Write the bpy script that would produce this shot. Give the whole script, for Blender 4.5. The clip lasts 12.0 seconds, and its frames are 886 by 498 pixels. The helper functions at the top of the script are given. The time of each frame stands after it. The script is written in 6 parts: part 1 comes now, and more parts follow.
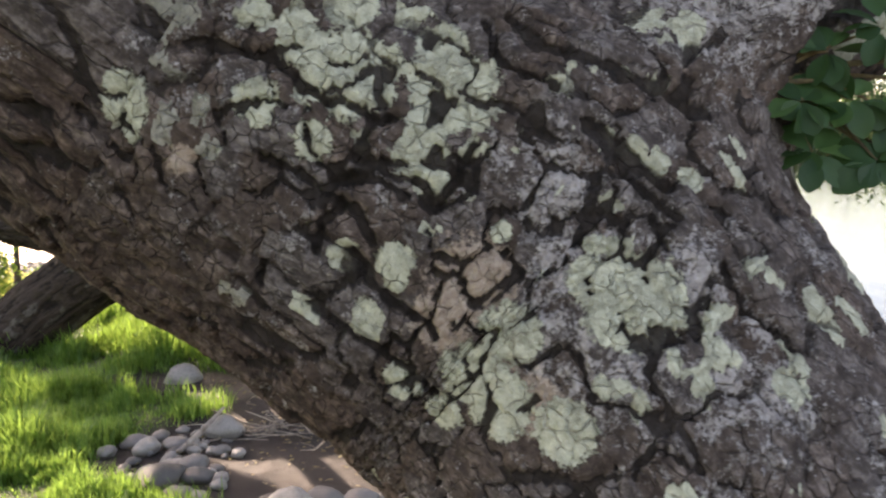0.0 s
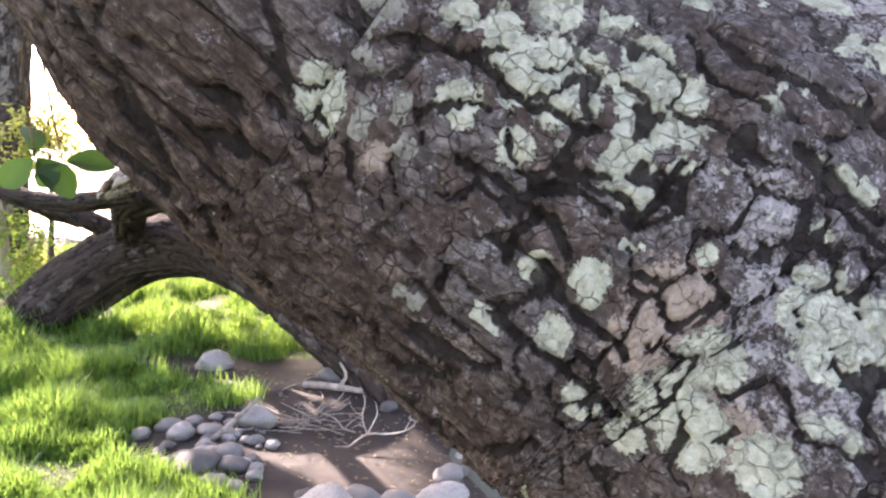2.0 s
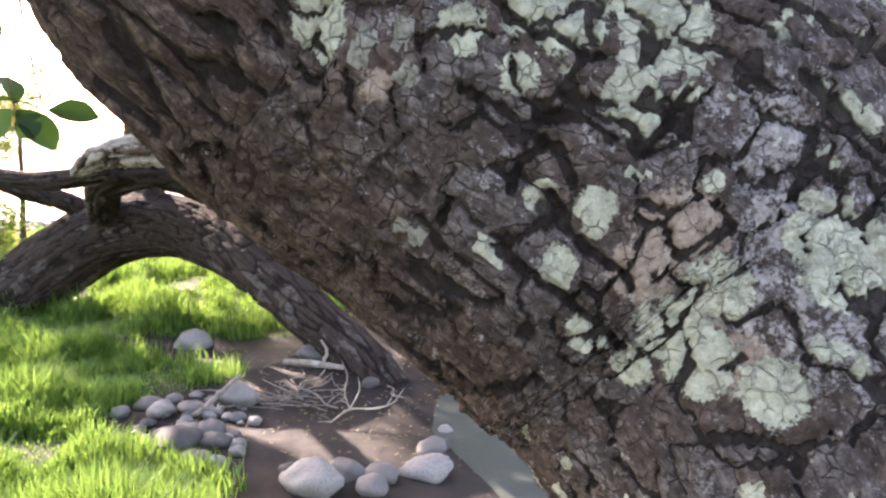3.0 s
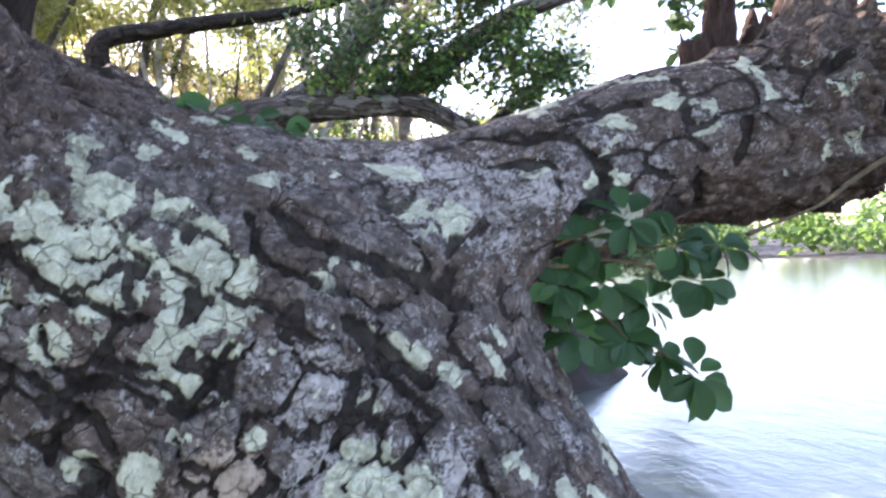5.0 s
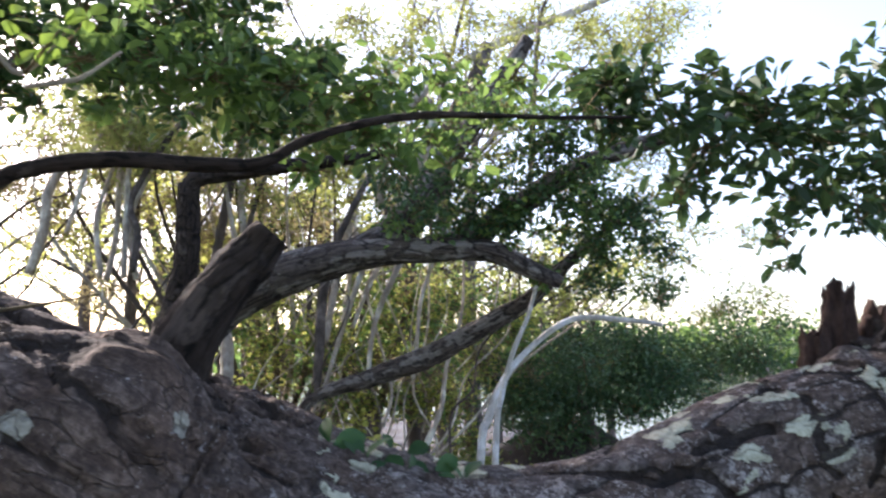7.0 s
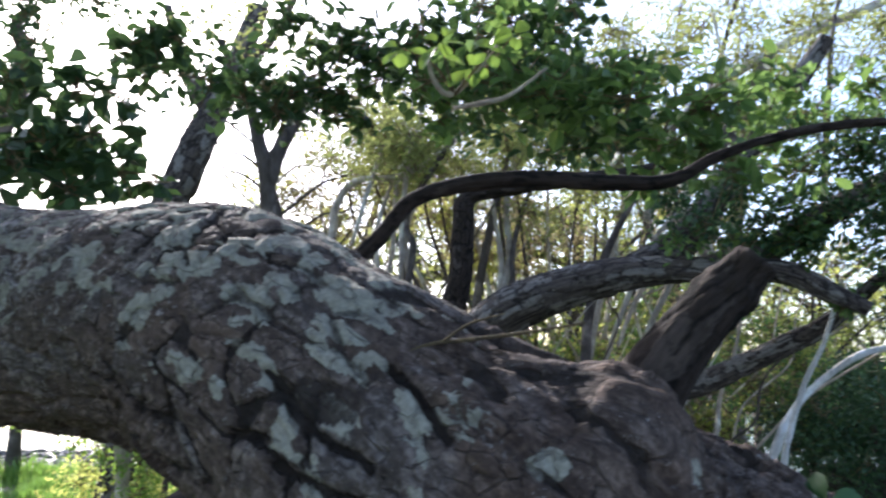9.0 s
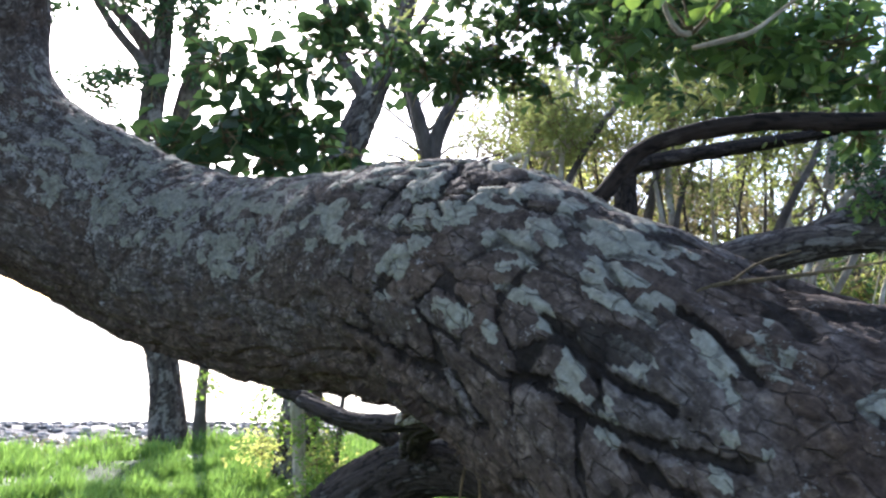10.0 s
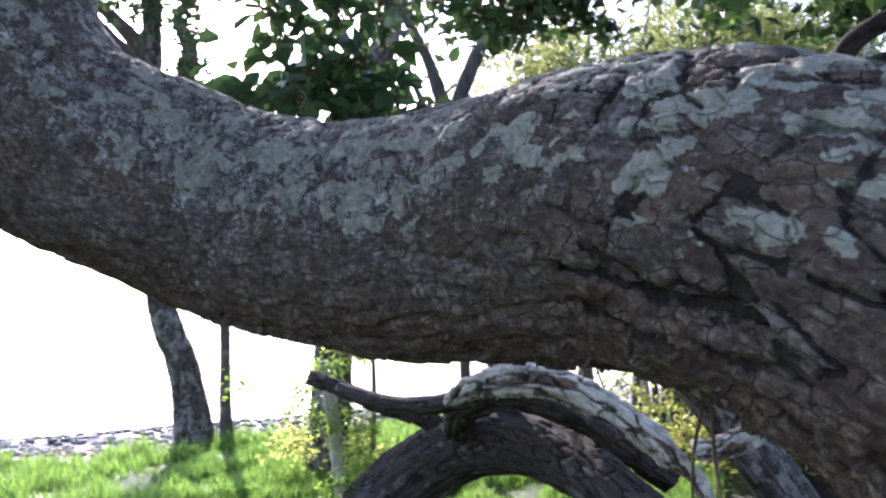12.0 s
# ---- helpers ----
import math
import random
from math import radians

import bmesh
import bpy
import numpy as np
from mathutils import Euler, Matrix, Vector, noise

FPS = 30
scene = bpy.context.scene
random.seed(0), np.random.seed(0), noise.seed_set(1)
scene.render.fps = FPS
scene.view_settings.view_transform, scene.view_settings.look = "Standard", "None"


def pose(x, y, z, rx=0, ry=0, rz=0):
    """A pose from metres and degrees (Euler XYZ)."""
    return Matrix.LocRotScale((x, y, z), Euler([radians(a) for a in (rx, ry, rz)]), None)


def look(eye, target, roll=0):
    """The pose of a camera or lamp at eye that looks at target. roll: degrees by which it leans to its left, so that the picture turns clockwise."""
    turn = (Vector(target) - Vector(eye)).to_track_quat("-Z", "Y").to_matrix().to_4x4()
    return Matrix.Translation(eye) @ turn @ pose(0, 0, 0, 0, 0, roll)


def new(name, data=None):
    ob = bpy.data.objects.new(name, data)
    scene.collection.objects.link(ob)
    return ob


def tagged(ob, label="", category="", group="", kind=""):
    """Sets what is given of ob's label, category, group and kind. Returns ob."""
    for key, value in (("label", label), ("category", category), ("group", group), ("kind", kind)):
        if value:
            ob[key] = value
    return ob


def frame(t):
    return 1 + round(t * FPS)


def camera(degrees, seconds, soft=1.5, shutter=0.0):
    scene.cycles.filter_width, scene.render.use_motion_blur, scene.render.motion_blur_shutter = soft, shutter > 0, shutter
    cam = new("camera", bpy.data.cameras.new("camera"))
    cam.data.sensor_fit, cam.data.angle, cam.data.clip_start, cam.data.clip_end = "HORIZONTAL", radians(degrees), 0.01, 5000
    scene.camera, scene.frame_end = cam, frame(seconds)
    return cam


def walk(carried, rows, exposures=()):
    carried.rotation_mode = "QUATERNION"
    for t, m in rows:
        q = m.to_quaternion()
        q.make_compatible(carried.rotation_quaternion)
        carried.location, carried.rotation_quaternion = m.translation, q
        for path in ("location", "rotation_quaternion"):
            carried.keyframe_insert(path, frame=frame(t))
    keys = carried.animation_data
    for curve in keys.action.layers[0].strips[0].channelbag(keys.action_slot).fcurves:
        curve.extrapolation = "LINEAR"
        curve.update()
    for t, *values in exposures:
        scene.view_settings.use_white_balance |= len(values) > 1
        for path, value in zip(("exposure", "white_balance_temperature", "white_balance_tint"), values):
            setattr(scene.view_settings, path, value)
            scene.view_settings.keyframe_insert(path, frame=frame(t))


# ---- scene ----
cam = camera(59.2, 12.0, soft=2.3, shutter=0.3)
PATH = [
    (0, pose(-0.000, 0.000, 1.365, 83.57, 2.59, 0.01)),
    (0.5, pose(-0.053, 0.019, 1.361, 83.99, 3.14, 0.78)),
    (1, pose(-0.082, 0.022, 1.362, 83.65, 2.34, 1.48)),
    (1.5, pose(-0.121, 0.020, 1.370, 83.42, -0.25, 1.75)),
    (2, pose(-0.161, 0.022, 1.373, 83.75, -1.27, 1.53)),
    (2.5, pose(-0.183, 0.023, 1.344, 83.08, -1.30, 1.08)),
    (3, pose(-0.184, 0.029, 1.325, 82.57, -0.99, -0.25)),
    (3.5, pose(-0.091, 0.045, 1.380, 83.87, -0.40, -4.83)),
    (3.7, pose(-0.062, 0.052, 1.389, 84.60, -0.71, -6.48)),
    (5.3, pose(0.101, -0.009, 1.493, 91.07, 2.26, -12.23)),
    (5.5, pose(0.114, -0.019, 1.525, 91.79, 2.30, -12.10)),
    (6, pose(0.097, -0.066, 1.647, 93.53, 2.81, -10.66)),
    (6.5, pose(0.035, -0.057, 1.704, 95.60, 1.45, -9.26)),
    (6.7, pose(0.006, -0.055, 1.720, 96.83, 0.75, -9.23)),
    (8.3, pose(-0.227, 0.065, 1.763, 98.20, -3.72, 2.48)),
    (8.5, pose(-0.250, 0.055, 1.763, 98.36, -3.75, 3.85)),
    (9, pose(-0.309, 0.038, 1.755, 98.02, -3.35, 8.85)),
    (9.5, pose(-0.391, 0.038, 1.728, 96.90, -3.41, 15.76)),
    (10, pose(-0.436, 0.037, 1.711, 96.06, -3.33, 19.50)),
    (10.5, pose(-0.457, 0.048, 1.707, 95.03, -2.06, 22.71)),
    (11, pose(-0.473, 0.062, 1.685, 93.38, -1.29, 27.65)),
    (11.5, pose(-0.591, 0.104, 1.678, 95.13, 0.02, 25.28)),
    (12, pose(-0.732, 0.165, 1.671, 94.70, 1.42, 19.75)),
]
EXPOSURES = [(0.0, 2.15, 7900, 26), (0.8, 2.9, 7000, 34), (2.7, 2.72, 7000, 33), (3.5, 2.52, 7000, 24), (5.3, 2.75, 6300, 26), (5.8, 2.65, 6300, 25), (6.5, 2.15, 6300, 24), (8.3, 1.35, 5800, 18), (9.5, 1.7, 5700, 16), (11.0, 1.8, 5600, 20), (12.0, 1.95, 5600, 24)]
walk(cam, PATH, EXPOSURES)


# ---- light ----
SUN_AZ, SUN_EL = radians(38), radians(31)   # to the left of straight ahead, above the horizon
world = bpy.data.worlds.new("sky")
scene.world = world
world.use_nodes = True
wn = world.node_tree.nodes
sky = wn.new("ShaderNodeTexSky")
sky.sky_type = "NISHITA"
sky.sun_disc = False
sky.sun_elevation = SUN_EL
sky.sun_rotation = -SUN_AZ
sky.dust_density = 2.0
world.node_tree.links.new(sky.outputs[0], wn["Background"].inputs[0])
wn["Background"].inputs[1].default_value = 0.15
sun = new("sun", bpy.data.lights.new("sun", "SUN"))
sun.data.energy, sun.data.angle, sun.data.color = 3.6, radians(0.6), (1.0, 0.93, 0.8)
sun.matrix_world = look((0, 0, 30), (30 * math.sin(SUN_AZ) * math.cos(SUN_EL), -30 * math.cos(SUN_AZ) * math.cos(SUN_EL), 30 - 30 * math.sin(SUN_EL)))


# ---- materials ----
class Nodes:
    """A small builder of node materials."""

    def __init__(self, name):
        self.mat = bpy.data.materials.new(name)
        self.mat.use_nodes = True
        self.tree = self.mat.node_tree
        self.out = self.tree.nodes["Material Output"]
        self.bsdf = self.tree.nodes["Principled BSDF"]
        self.coord = self.tree.nodes.new("ShaderNodeTexCoord").outputs["Object"]

    def link(self, a, b):
        self.tree.links.new(a, b)

    def set(self, socket, v):
        if hasattr(v, "is_output"):
            self.link(v, socket)
        else:
            socket.default_value = v

    def noise(self, scale, detail=6, rough=0.6, vec=None, stretch=None, distortion=0.0):
        n = self.tree.nodes.new("ShaderNodeTexNoise")
        n.inputs["Scale"].default_value, n.inputs["Detail"].default_value = scale, detail
        n.inputs["Roughness"].default_value, n.inputs["Distortion"].default_value = rough, distortion
        v = vec or self.coord
        if stretch:
            m = self.tree.nodes.new("ShaderNodeMapping")
            m.inputs["Scale"].default_value = stretch
            self.link(v, m.inputs[0])
            v = m.outputs[0]
        self.link(v, n.inputs["Vector"])
        return n.outputs["Fac"]

    def voronoi(self, scale, feature="F1", out="Distance", vec=None):
        n = self.tree.nodes.new("ShaderNodeTexVoronoi")
        n.feature = feature
        n.inputs["Scale"].default_value = scale
        self.link(vec or self.coord, n.inputs["Vector"])
        return n.outputs[out]

    def attr(self, name, out="Fac"):
        n = self.tree.nodes.new("ShaderNodeAttribute")
        n.attribute_name = name
        return n.outputs[out]

    def wobble(self, vec, scale, amount):
        n = self.tree.nodes.new("ShaderNodeTexNoise")
        n.inputs["Scale"].default_value, n.inputs["Detail"].default_value = scale, 5
        self.link(vec, n.inputs["Vector"])
        m = self.tree.nodes.new("ShaderNodeVectorMath")
        m.operation = "MULTIPLY_ADD"
        self.link(n.outputs["Color"], m.inputs[0])
        m.inputs[1].default_value = (amount, amount, amount)
        self.link(vec, m.inputs[2])
        return m.outputs[0]

    def random(self):
        return self.tree.nodes.new("ShaderNodeObjectInfo").outputs["Random"]

    def island(self):
        return self.tree.nodes.new("ShaderNodeNewGeometry").outputs["Random Per Island"]

    def math(self, op, a, b=0.0, c=0.0):
        n = self.tree.nodes.new("ShaderNodeMath")
        n.operation = op
        for s, v in zip(n.inputs, (a, b, c)):
            self.set(s, v)
        return n.outputs[0]

    def step(self, v, lo, hi, a=0.0, b=1.0):
        n = self.tree.nodes.new("ShaderNodeMapRange")
        n.interpolation_type = "SMOOTHSTEP"
        for k, x in zip(("Value", "From Min", "From Max", "To Min", "To Max"), (v, lo, hi, a, b)):
            self.set(n.inputs[k], x)
        return n.outputs[0]

    def ramp(self, v, *stops):
        n = self.tree.nodes.new("ShaderNodeValToRGB")
        e = n.color_ramp.elements
        while len(e) < len(stops):
            e.new(0.5)
        for k, (p, c) in zip(e, stops):
            k.position, k.color = p, (*c, 1)
        self.set(n.inputs[0], v)
        return n.outputs[0]

    def mix(self, f, a, b):
        n = self.tree.nodes.new("ShaderNodeMix")
        n.data_type = "RGBA"
        self.set(n.inputs[0], f)
        self.set(n.inputs[6], a if hasattr(a, "is_output") else (*a, 1))
        self.set(n.inputs[7], b if hasattr(b, "is_output") else (*b, 1))
        return n.outputs[2]

    def bump(self, h, strength=0.5, distance=0.01):
        n = self.tree.nodes.new("ShaderNodeBump")
        n.inputs["Strength"].default_value, n.inputs["Distance"].default_value = strength, distance
        self.set(n.inputs["Height"], h)
        self.link(n.outputs[0], self.bsdf.inputs["Normal"])

    def done(self, color, rough=0.8, **more):
        self.set(self.bsdf.inputs["Base Color"], color if hasattr(color, "is_output") else (*color, 1))
        self.set(self.bsdf.inputs["Roughness"], rough)
        for k, v in more.items():
            self.set(self.bsdf.inputs[k.replace("_", " ")], v)
        return self.mat


def bark_with_lichen():
    m = Nodes("lichened_bark")
    grain = m.attr("grain", "Vector")
    bent = m.wobble(grain, 60, 0.012)
    grit, scale_, lump, big = m.noise(420, 4, 0.6), m.noise(120, 6, 0.65), m.noise(42, 6, 0.62), m.noise(6, 4)
    fibre = m.noise(150, 5, 0.65, grain, (1.0, 1.0, 0.35))
    flake = m.voronoi(58, "DISTANCE_TO_EDGE", vec=bent)
    tone = m.math("ADD", m.math("ADD", m.math("MULTIPLY", scale_, 0.3), m.math("MULTIPLY", fibre, 0.27)), m.math("ADD", m.math("MULTIPLY", lump, 0.36), m.math("MULTIPLY", grit, 0.07)))
    plate = m.attr("plate")
    fibrous_shaded = m.attr("fibre")
    brown = m.ramp(tone, (0.36, (0.026, 0.017, 0.0125)), (0.46, (0.064, 0.044, 0.034)), (0.53, (0.112, 0.081, 0.064)), (0.64, (0.32, 0.245, 0.2)))
    grey = m.ramp(tone, (0.36, (0.03, 0.0225, 0.019)), (0.48, (0.082, 0.064, 0.055)), (0.64, (0.32, 0.27, 0.24)))
    col = m.mix(m.step(plate, 0.25, 0.75), brown, grey)
    col = m.mix(m.step(big, 0.5, 0.68, 0.0, 0.6), col, m.ramp(tone, (0.38, (0.042, 0.026, 0.018)), (0.62, (0.21, 0.14, 0.1))))
    # red-brown fibre colour, made darker to stand for shade on the undersides
    col = m.mix(m.math("MULTIPLY", fibrous_shaded, 0.75), col, m.ramp(tone, (0.38, (0.02, 0.012, 0.0085)), (0.5, (0.068, 0.042, 0.03)), (0.62, (0.21, 0.14, 0.1))))
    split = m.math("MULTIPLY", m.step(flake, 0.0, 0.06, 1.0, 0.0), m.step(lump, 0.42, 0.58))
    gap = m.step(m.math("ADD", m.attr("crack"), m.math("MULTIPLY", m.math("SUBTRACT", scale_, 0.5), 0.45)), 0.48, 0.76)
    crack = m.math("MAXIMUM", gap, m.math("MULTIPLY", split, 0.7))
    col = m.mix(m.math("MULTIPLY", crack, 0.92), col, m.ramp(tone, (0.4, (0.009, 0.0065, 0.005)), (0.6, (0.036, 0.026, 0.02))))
    # crusts of lichen: grey-white speckle, flat pale scales, pale green rosettes, rusty patches
    edge = m.math("SUBTRACT", m.noise(75, 8, 0.7), 0.5)
    tiny = m.math("SUBTRACT", m.noise(260, 4, 0.65), 0.5)
    inside = m.noise(130, 6, 0.7)
    rag = m.math("ADD", m.math("MULTIPLY", edge, 2.4), m.math("MULTIPLY", tiny, 0.9))
    away = m.math("SUBTRACT", 1.0, m.math("MULTIPLY", m.math("MAXIMUM", gap, m.math("MULTIPLY", split, 0.35)), 0.97))
    blot = m.math("SUBTRACT", m.noise(30, 4, 0.6), 0.5)
    frost = m.math("ADD", m.math("MULTIPLY", blot, 1.5), m.math("ADD", m.math("MULTIPLY", edge, 1.7), m.math("MULTIPLY", tiny, 1.3)))
    white = m.math("MULTIPLY", m.step(m.math("ADD", m.math("MULTIPLY", m.attr("lichen_white"), 0.62), frost), 0.3, 0.6), away)
    col = m.mix(m.math("MULTIPLY", white, 0.85), col, m.ramp(inside, (0.3, (0.23, 0.195, 0.18)), (0.5, (0.38, 0.335, 0.305)), (0.7, (0.58, 0.52, 0.47))))
    pale = m.math("MULTIPLY", m.step(m.math("ADD", m.attr("lichen_scale"), m.math("MULTIPLY", rag, 0.5)), 0.45, 0.56), away)
    col = m.mix(m.math("MULTIPLY", pale, 0.95), col, m.ramp(inside, (0.3, (0.19, 0.172, 0.135)), (0.5, (0.3, 0.277, 0.22)), (0.7, (0.44, 0.41, 0.325))))
    tan = m.math("MULTIPLY", m.step(m.math("ADD", m.attr("lichen_tan"), m.math("MULTIPLY", rag, 0.6)), 0.25, 0.5), m.math("MULTIPLY", away, 0.8))
    col = m.mix(tan, col, m.ramp(inside, (0.3, (0.3, 0.2, 0.145)), (0.7, (0.6, 0.48, 0.37))))
    green = m.math("MULTIPLY", m.step(m.math("ADD", m.attr("lichen_green"), m.math("MULTIPLY", rag, 0.36)), 0.36, 0.42), away)
    col = m.mix(green, col, m.ramp(inside, (0.3, (0.32, 0.305, 0.215)), (0.5, (0.49, 0.475, 0.345)), (0.7, (0.66, 0.645, 0.48))))
    crust = m.math("ADD", m.math("MULTIPLY", green, 0.4), m.math("ADD", m.math("MULTIPLY", white, 0.25), m.math("MULTIPLY", pale, 0.4)))
    relief = m.math("ADD", m.math("ADD", m.math("MULTIPLY", scale_, 0.5), m.math("MULTIPLY", lump, 0.5)), m.math("ADD", m.math("ADD", m.math("MULTIPLY", fibre, 0.5), m.math("MULTIPLY", grit, 0.12)), crust))
    m.bump(m.math("SUBTRACT", relief, m.math("ADD", m.math("MULTIPLY", split, 0.6), m.math("MULTIPLY", gap, 0.9))), 1.0, 0.005)
    return m.done(col, 0.9, Specular_IOR_Level=0.25)


def plain_bark(name, dark, light, moss=0.0, scale=1.0):
    m = Nodes(name)
    n = m.noise(22 * scale, 8, 0.7, stretch=(1, 1, 0.35))
    patch = m.noise(3.5 * scale, 4)
    col = m.ramp(n, (0.3, dark), (0.7, light))
    col = m.mix(m.step(patch, 0.5, 0.66, 0.0, 0.6), col, tuple(min(1, c * 1.9 + 0.03) for c in light))
    if moss:
        col = m.mix(m.step(m.noise(5, 5), 0.52, 0.62, 0.0, moss), col, (0.07, 0.09, 0.03))
    m.bump(m.math("ADD", n, m.noise(70 * scale, 6, 0.7)), 0.8, 0.02)
    return m.done(col, 0.9, Specular_IOR_Level=0.25)


def rugged_bark(name, dark, light, peeled, share=0.3):
    """Bark that follows the plates and cracks of its limb, some plates weathered paler."""
    m = Nodes(name)
    grain = m.attr("grain", "Vector")
    long_, fine = m.noise(45, 7, 0.7, grain, (1, 1, 0.28)), m.noise(190, 6, 0.7, grain, (1, 1, 0.5))
    tone = m.math("ADD", m.math("MULTIPLY", long_, 0.6), m.math("MULTIPLY", fine, 0.4))
    col = m.ramp(tone, (0.38, dark), (0.62, light))
    worn = m.step(m.math("ADD", m.math("MULTIPLY", m.attr("plate"), 0.5), m.math("MULTIPLY", m.noise(14, 5), 0.9)), 0.98 - share, 1.12 - share)
    col = m.mix(m.math("MULTIPLY", worn, 0.85), col, m.ramp(tone, (0.36, tuple(c * 0.45 for c in peeled)), (0.6, peeled)))
    col = m.mix(m.math("MULTIPLY", m.attr("crack"), 0.85), col, tuple(c * 0.4 for c in dark))
    m.bump(m.math("ADD", m.math("MULTIPLY", long_, 1.2), fine), 0.9, 0.008)
    return m.done(col, 0.9, Specular_IOR_Level=0.2)


def leaf_material(name, dark, light, glow, gloss=0.35, through_light=0.45):
    m = Nodes(name)
    v = m.island()
    col = m.ramp(v, (0.0, dark), (0.65, light), (1.0, glow))
    m.done(col, gloss, Specular_IOR_Level=0.45)
    t = m.tree.nodes.new("ShaderNodeBsdfTranslucent")
    warm = m.mix(0.5, col, tuple(min(1, c * 1.6) for c in glow))
    m.link(warm, t.inputs[0])
    s = m.tree.nodes.new("ShaderNodeMixShader")
    s.inputs[0].default_value = through_light
    m.link(m.bsdf.outputs[0], s.inputs[1])
    m.link(t.outputs[0], s.inputs[2])
    m.link(s.outputs[0], m.out.inputs[0])
    return m.mat


def ground_material():
    m = Nodes("mud_soil_and_turf")
    wide, mid, fine = m.noise(0.9, 5), m.noise(9, 6, 0.65), m.noise(90, 6, 0.7)
    mud = m.ramp(m.math("ADD", m.math("MULTIPLY", mid, 0.6), m.math("MULTIPLY", fine, 0.4)), (0.3, (0.011, 0.007, 0.0045)), (0.7, (0.036, 0.023, 0.0145)))
    turf = m.ramp(fine, (0.3, (0.03, 0.04, 0.012)), (0.7, (0.09, 0.12, 0.03)))
    shingle = m.ramp(m.voronoi(22), (0.1, (0.24, 0.215, 0.195)), (0.6, (0.07, 0.058, 0.05)))
    col = m.mix(m.attr("turf"), mud, turf)
    col = m.mix(m.attr("shingle"), col, shingle)
    m.bump(m.math("ADD", mid, m.math("MULTIPLY", fine, 0.5)), 0.6, 0.03)
    return m.done(col, m.step(wide, 0.4, 0.6, 0.55, 0.9), Specular_IOR_Level=0.4)


def stone_material():
    m = Nodes("river_stone")
    n, f = m.noise(9, 6), m.noise(120, 6, 0.7)
    tone = m.ramp(m.random(), (0.0, (0.04, 0.034, 0.028)), (0.45, (0.13, 0.115, 0.096)), (1.0, (0.34, 0.305, 0.255)))
    col = m.mix(m.step(n, 0.45, 0.65, 0.0, 0.45), tone, (0.12, 0.104, 0.086))
    col = m.mix(m.step(f, 0.55, 0.75, 0, 0.3), col, (0.4, 0.38, 0.34))
    m.bump(m.math("ADD", n, f), 0.3, 0.01)
    return m.done(col, 0.6)


def water_material():
    m = Nodes("lake_water")
    r = m.noise(5.0, 4, 0.55, stretch=(1, 0.4, 1))
    m.bump(m.math("ADD", r, m.math("MULTIPLY", m.noise(22, 3), 0.25)), 0.35, 0.03)
    return m.done((0.09, 0.1, 0.085), 0.08, IOR=1.33, Specular_IOR_Level=0.5)


def shingle_material():
    m = Nodes("shingle_stone")
    tone = m.ramp(m.island(), (0.0, (0.05, 0.045, 0.04)), (0.6, (0.16, 0.145, 0.13)), (1.0, (0.4, 0.37, 0.33)))
    m.bump(m.noise(60, 4), 0.3, 0.01)
    return m.done(m.mix(m.step(m.noise(40, 5), 0.45, 0.65, 0, 0.4), tone, (0.2, 0.18, 0.16)), 0.75)


SHINGLE = shingle_material()
BARK = bark_with_lichen()
LIMB_BARK = plain_bark("grey_brown_bark", (0.045, 0.034, 0.027), (0.17, 0.135, 0.11))
# pale bark, lightened and warmed to stand for sun on the stems
PALE_SUNLIT_BARK = plain_bark("pale_sunlit_bark", (0.24, 0.19, 0.14), (0.58, 0.49, 0.38))
DEAD_WOOD = plain_bark("bleached_dead_wood", (0.12, 0.085, 0.06), (0.5, 0.43, 0.35))
TWIG_BARK = plain_bark("twig_bark", (0.09, 0.07, 0.05), (0.262, 0.191, 0.088), scale=4)
SPLINTER = plain_bark("splintered_rotten_wood", (0.035, 0.02, 0.015), (0.15, 0.09, 0.07), scale=3)
DARK_RUGGED = rugged_bark("dark_cracked_bark", (0.018, 0.013, 0.01), (0.066, 0.047, 0.036), (0.12, 0.092, 0.074), 0.15)
LOG_BARK = rugged_bark("brown_fissured_bark", (0.025, 0.018, 0.013), (0.09, 0.064, 0.048), (0.17, 0.145, 0.12), 0.14)
GREY_RUGGED = rugged_bark("grey_brown_cracked_bark", (0.035, 0.026, 0.02), (0.14, 0.11, 0.09), (0.3, 0.26, 0.22), 0.3)
PEELING = rugged_bark("peeling_bleached_wood", (0.05, 0.03, 0.02), (0.24, 0.16, 0.105), (0.7, 0.6, 0.48), 0.45)
DARK_LEAF = leaf_material("dark_glossy_leaf", (0.022, 0.05, 0.02), (0.05, 0.105, 0.035), (0.09, 0.15, 0.045), 0.58, 0.18)
MID_LEAF = leaf_material("mid_green_leaf", (0.038, 0.08, 0.024), (0.085, 0.16, 0.045), (0.2, 0.3, 0.07), 0.4, 0.42)
# whiter still, with sunlight on the slender tree put into the colour
WHITE_SUNLIT_BARK = plain_bark("white_sunlit_bark", (0.4, 0.37, 0.32), (0.75, 0.7, 0.62))
BRIGHT_LEAF = leaf_material("bright_leaf", (0.05, 0.1, 0.025), (0.1, 0.19, 0.04), (0.3, 0.42, 0.06), 0.35, 0.5)
OLIVE_LEAF = leaf_material("olive_leaf", (0.085, 0.105, 0.03), (0.16, 0.19, 0.055), (0.3, 0.32, 0.1), 0.45, 0.64)
YELLOW_LEAF = leaf_material("yellow_green_leaf", (0.13, 0.17, 0.03), (0.28, 0.33, 0.07), (0.5, 0.5, 0.14), 0.5, 0.68)
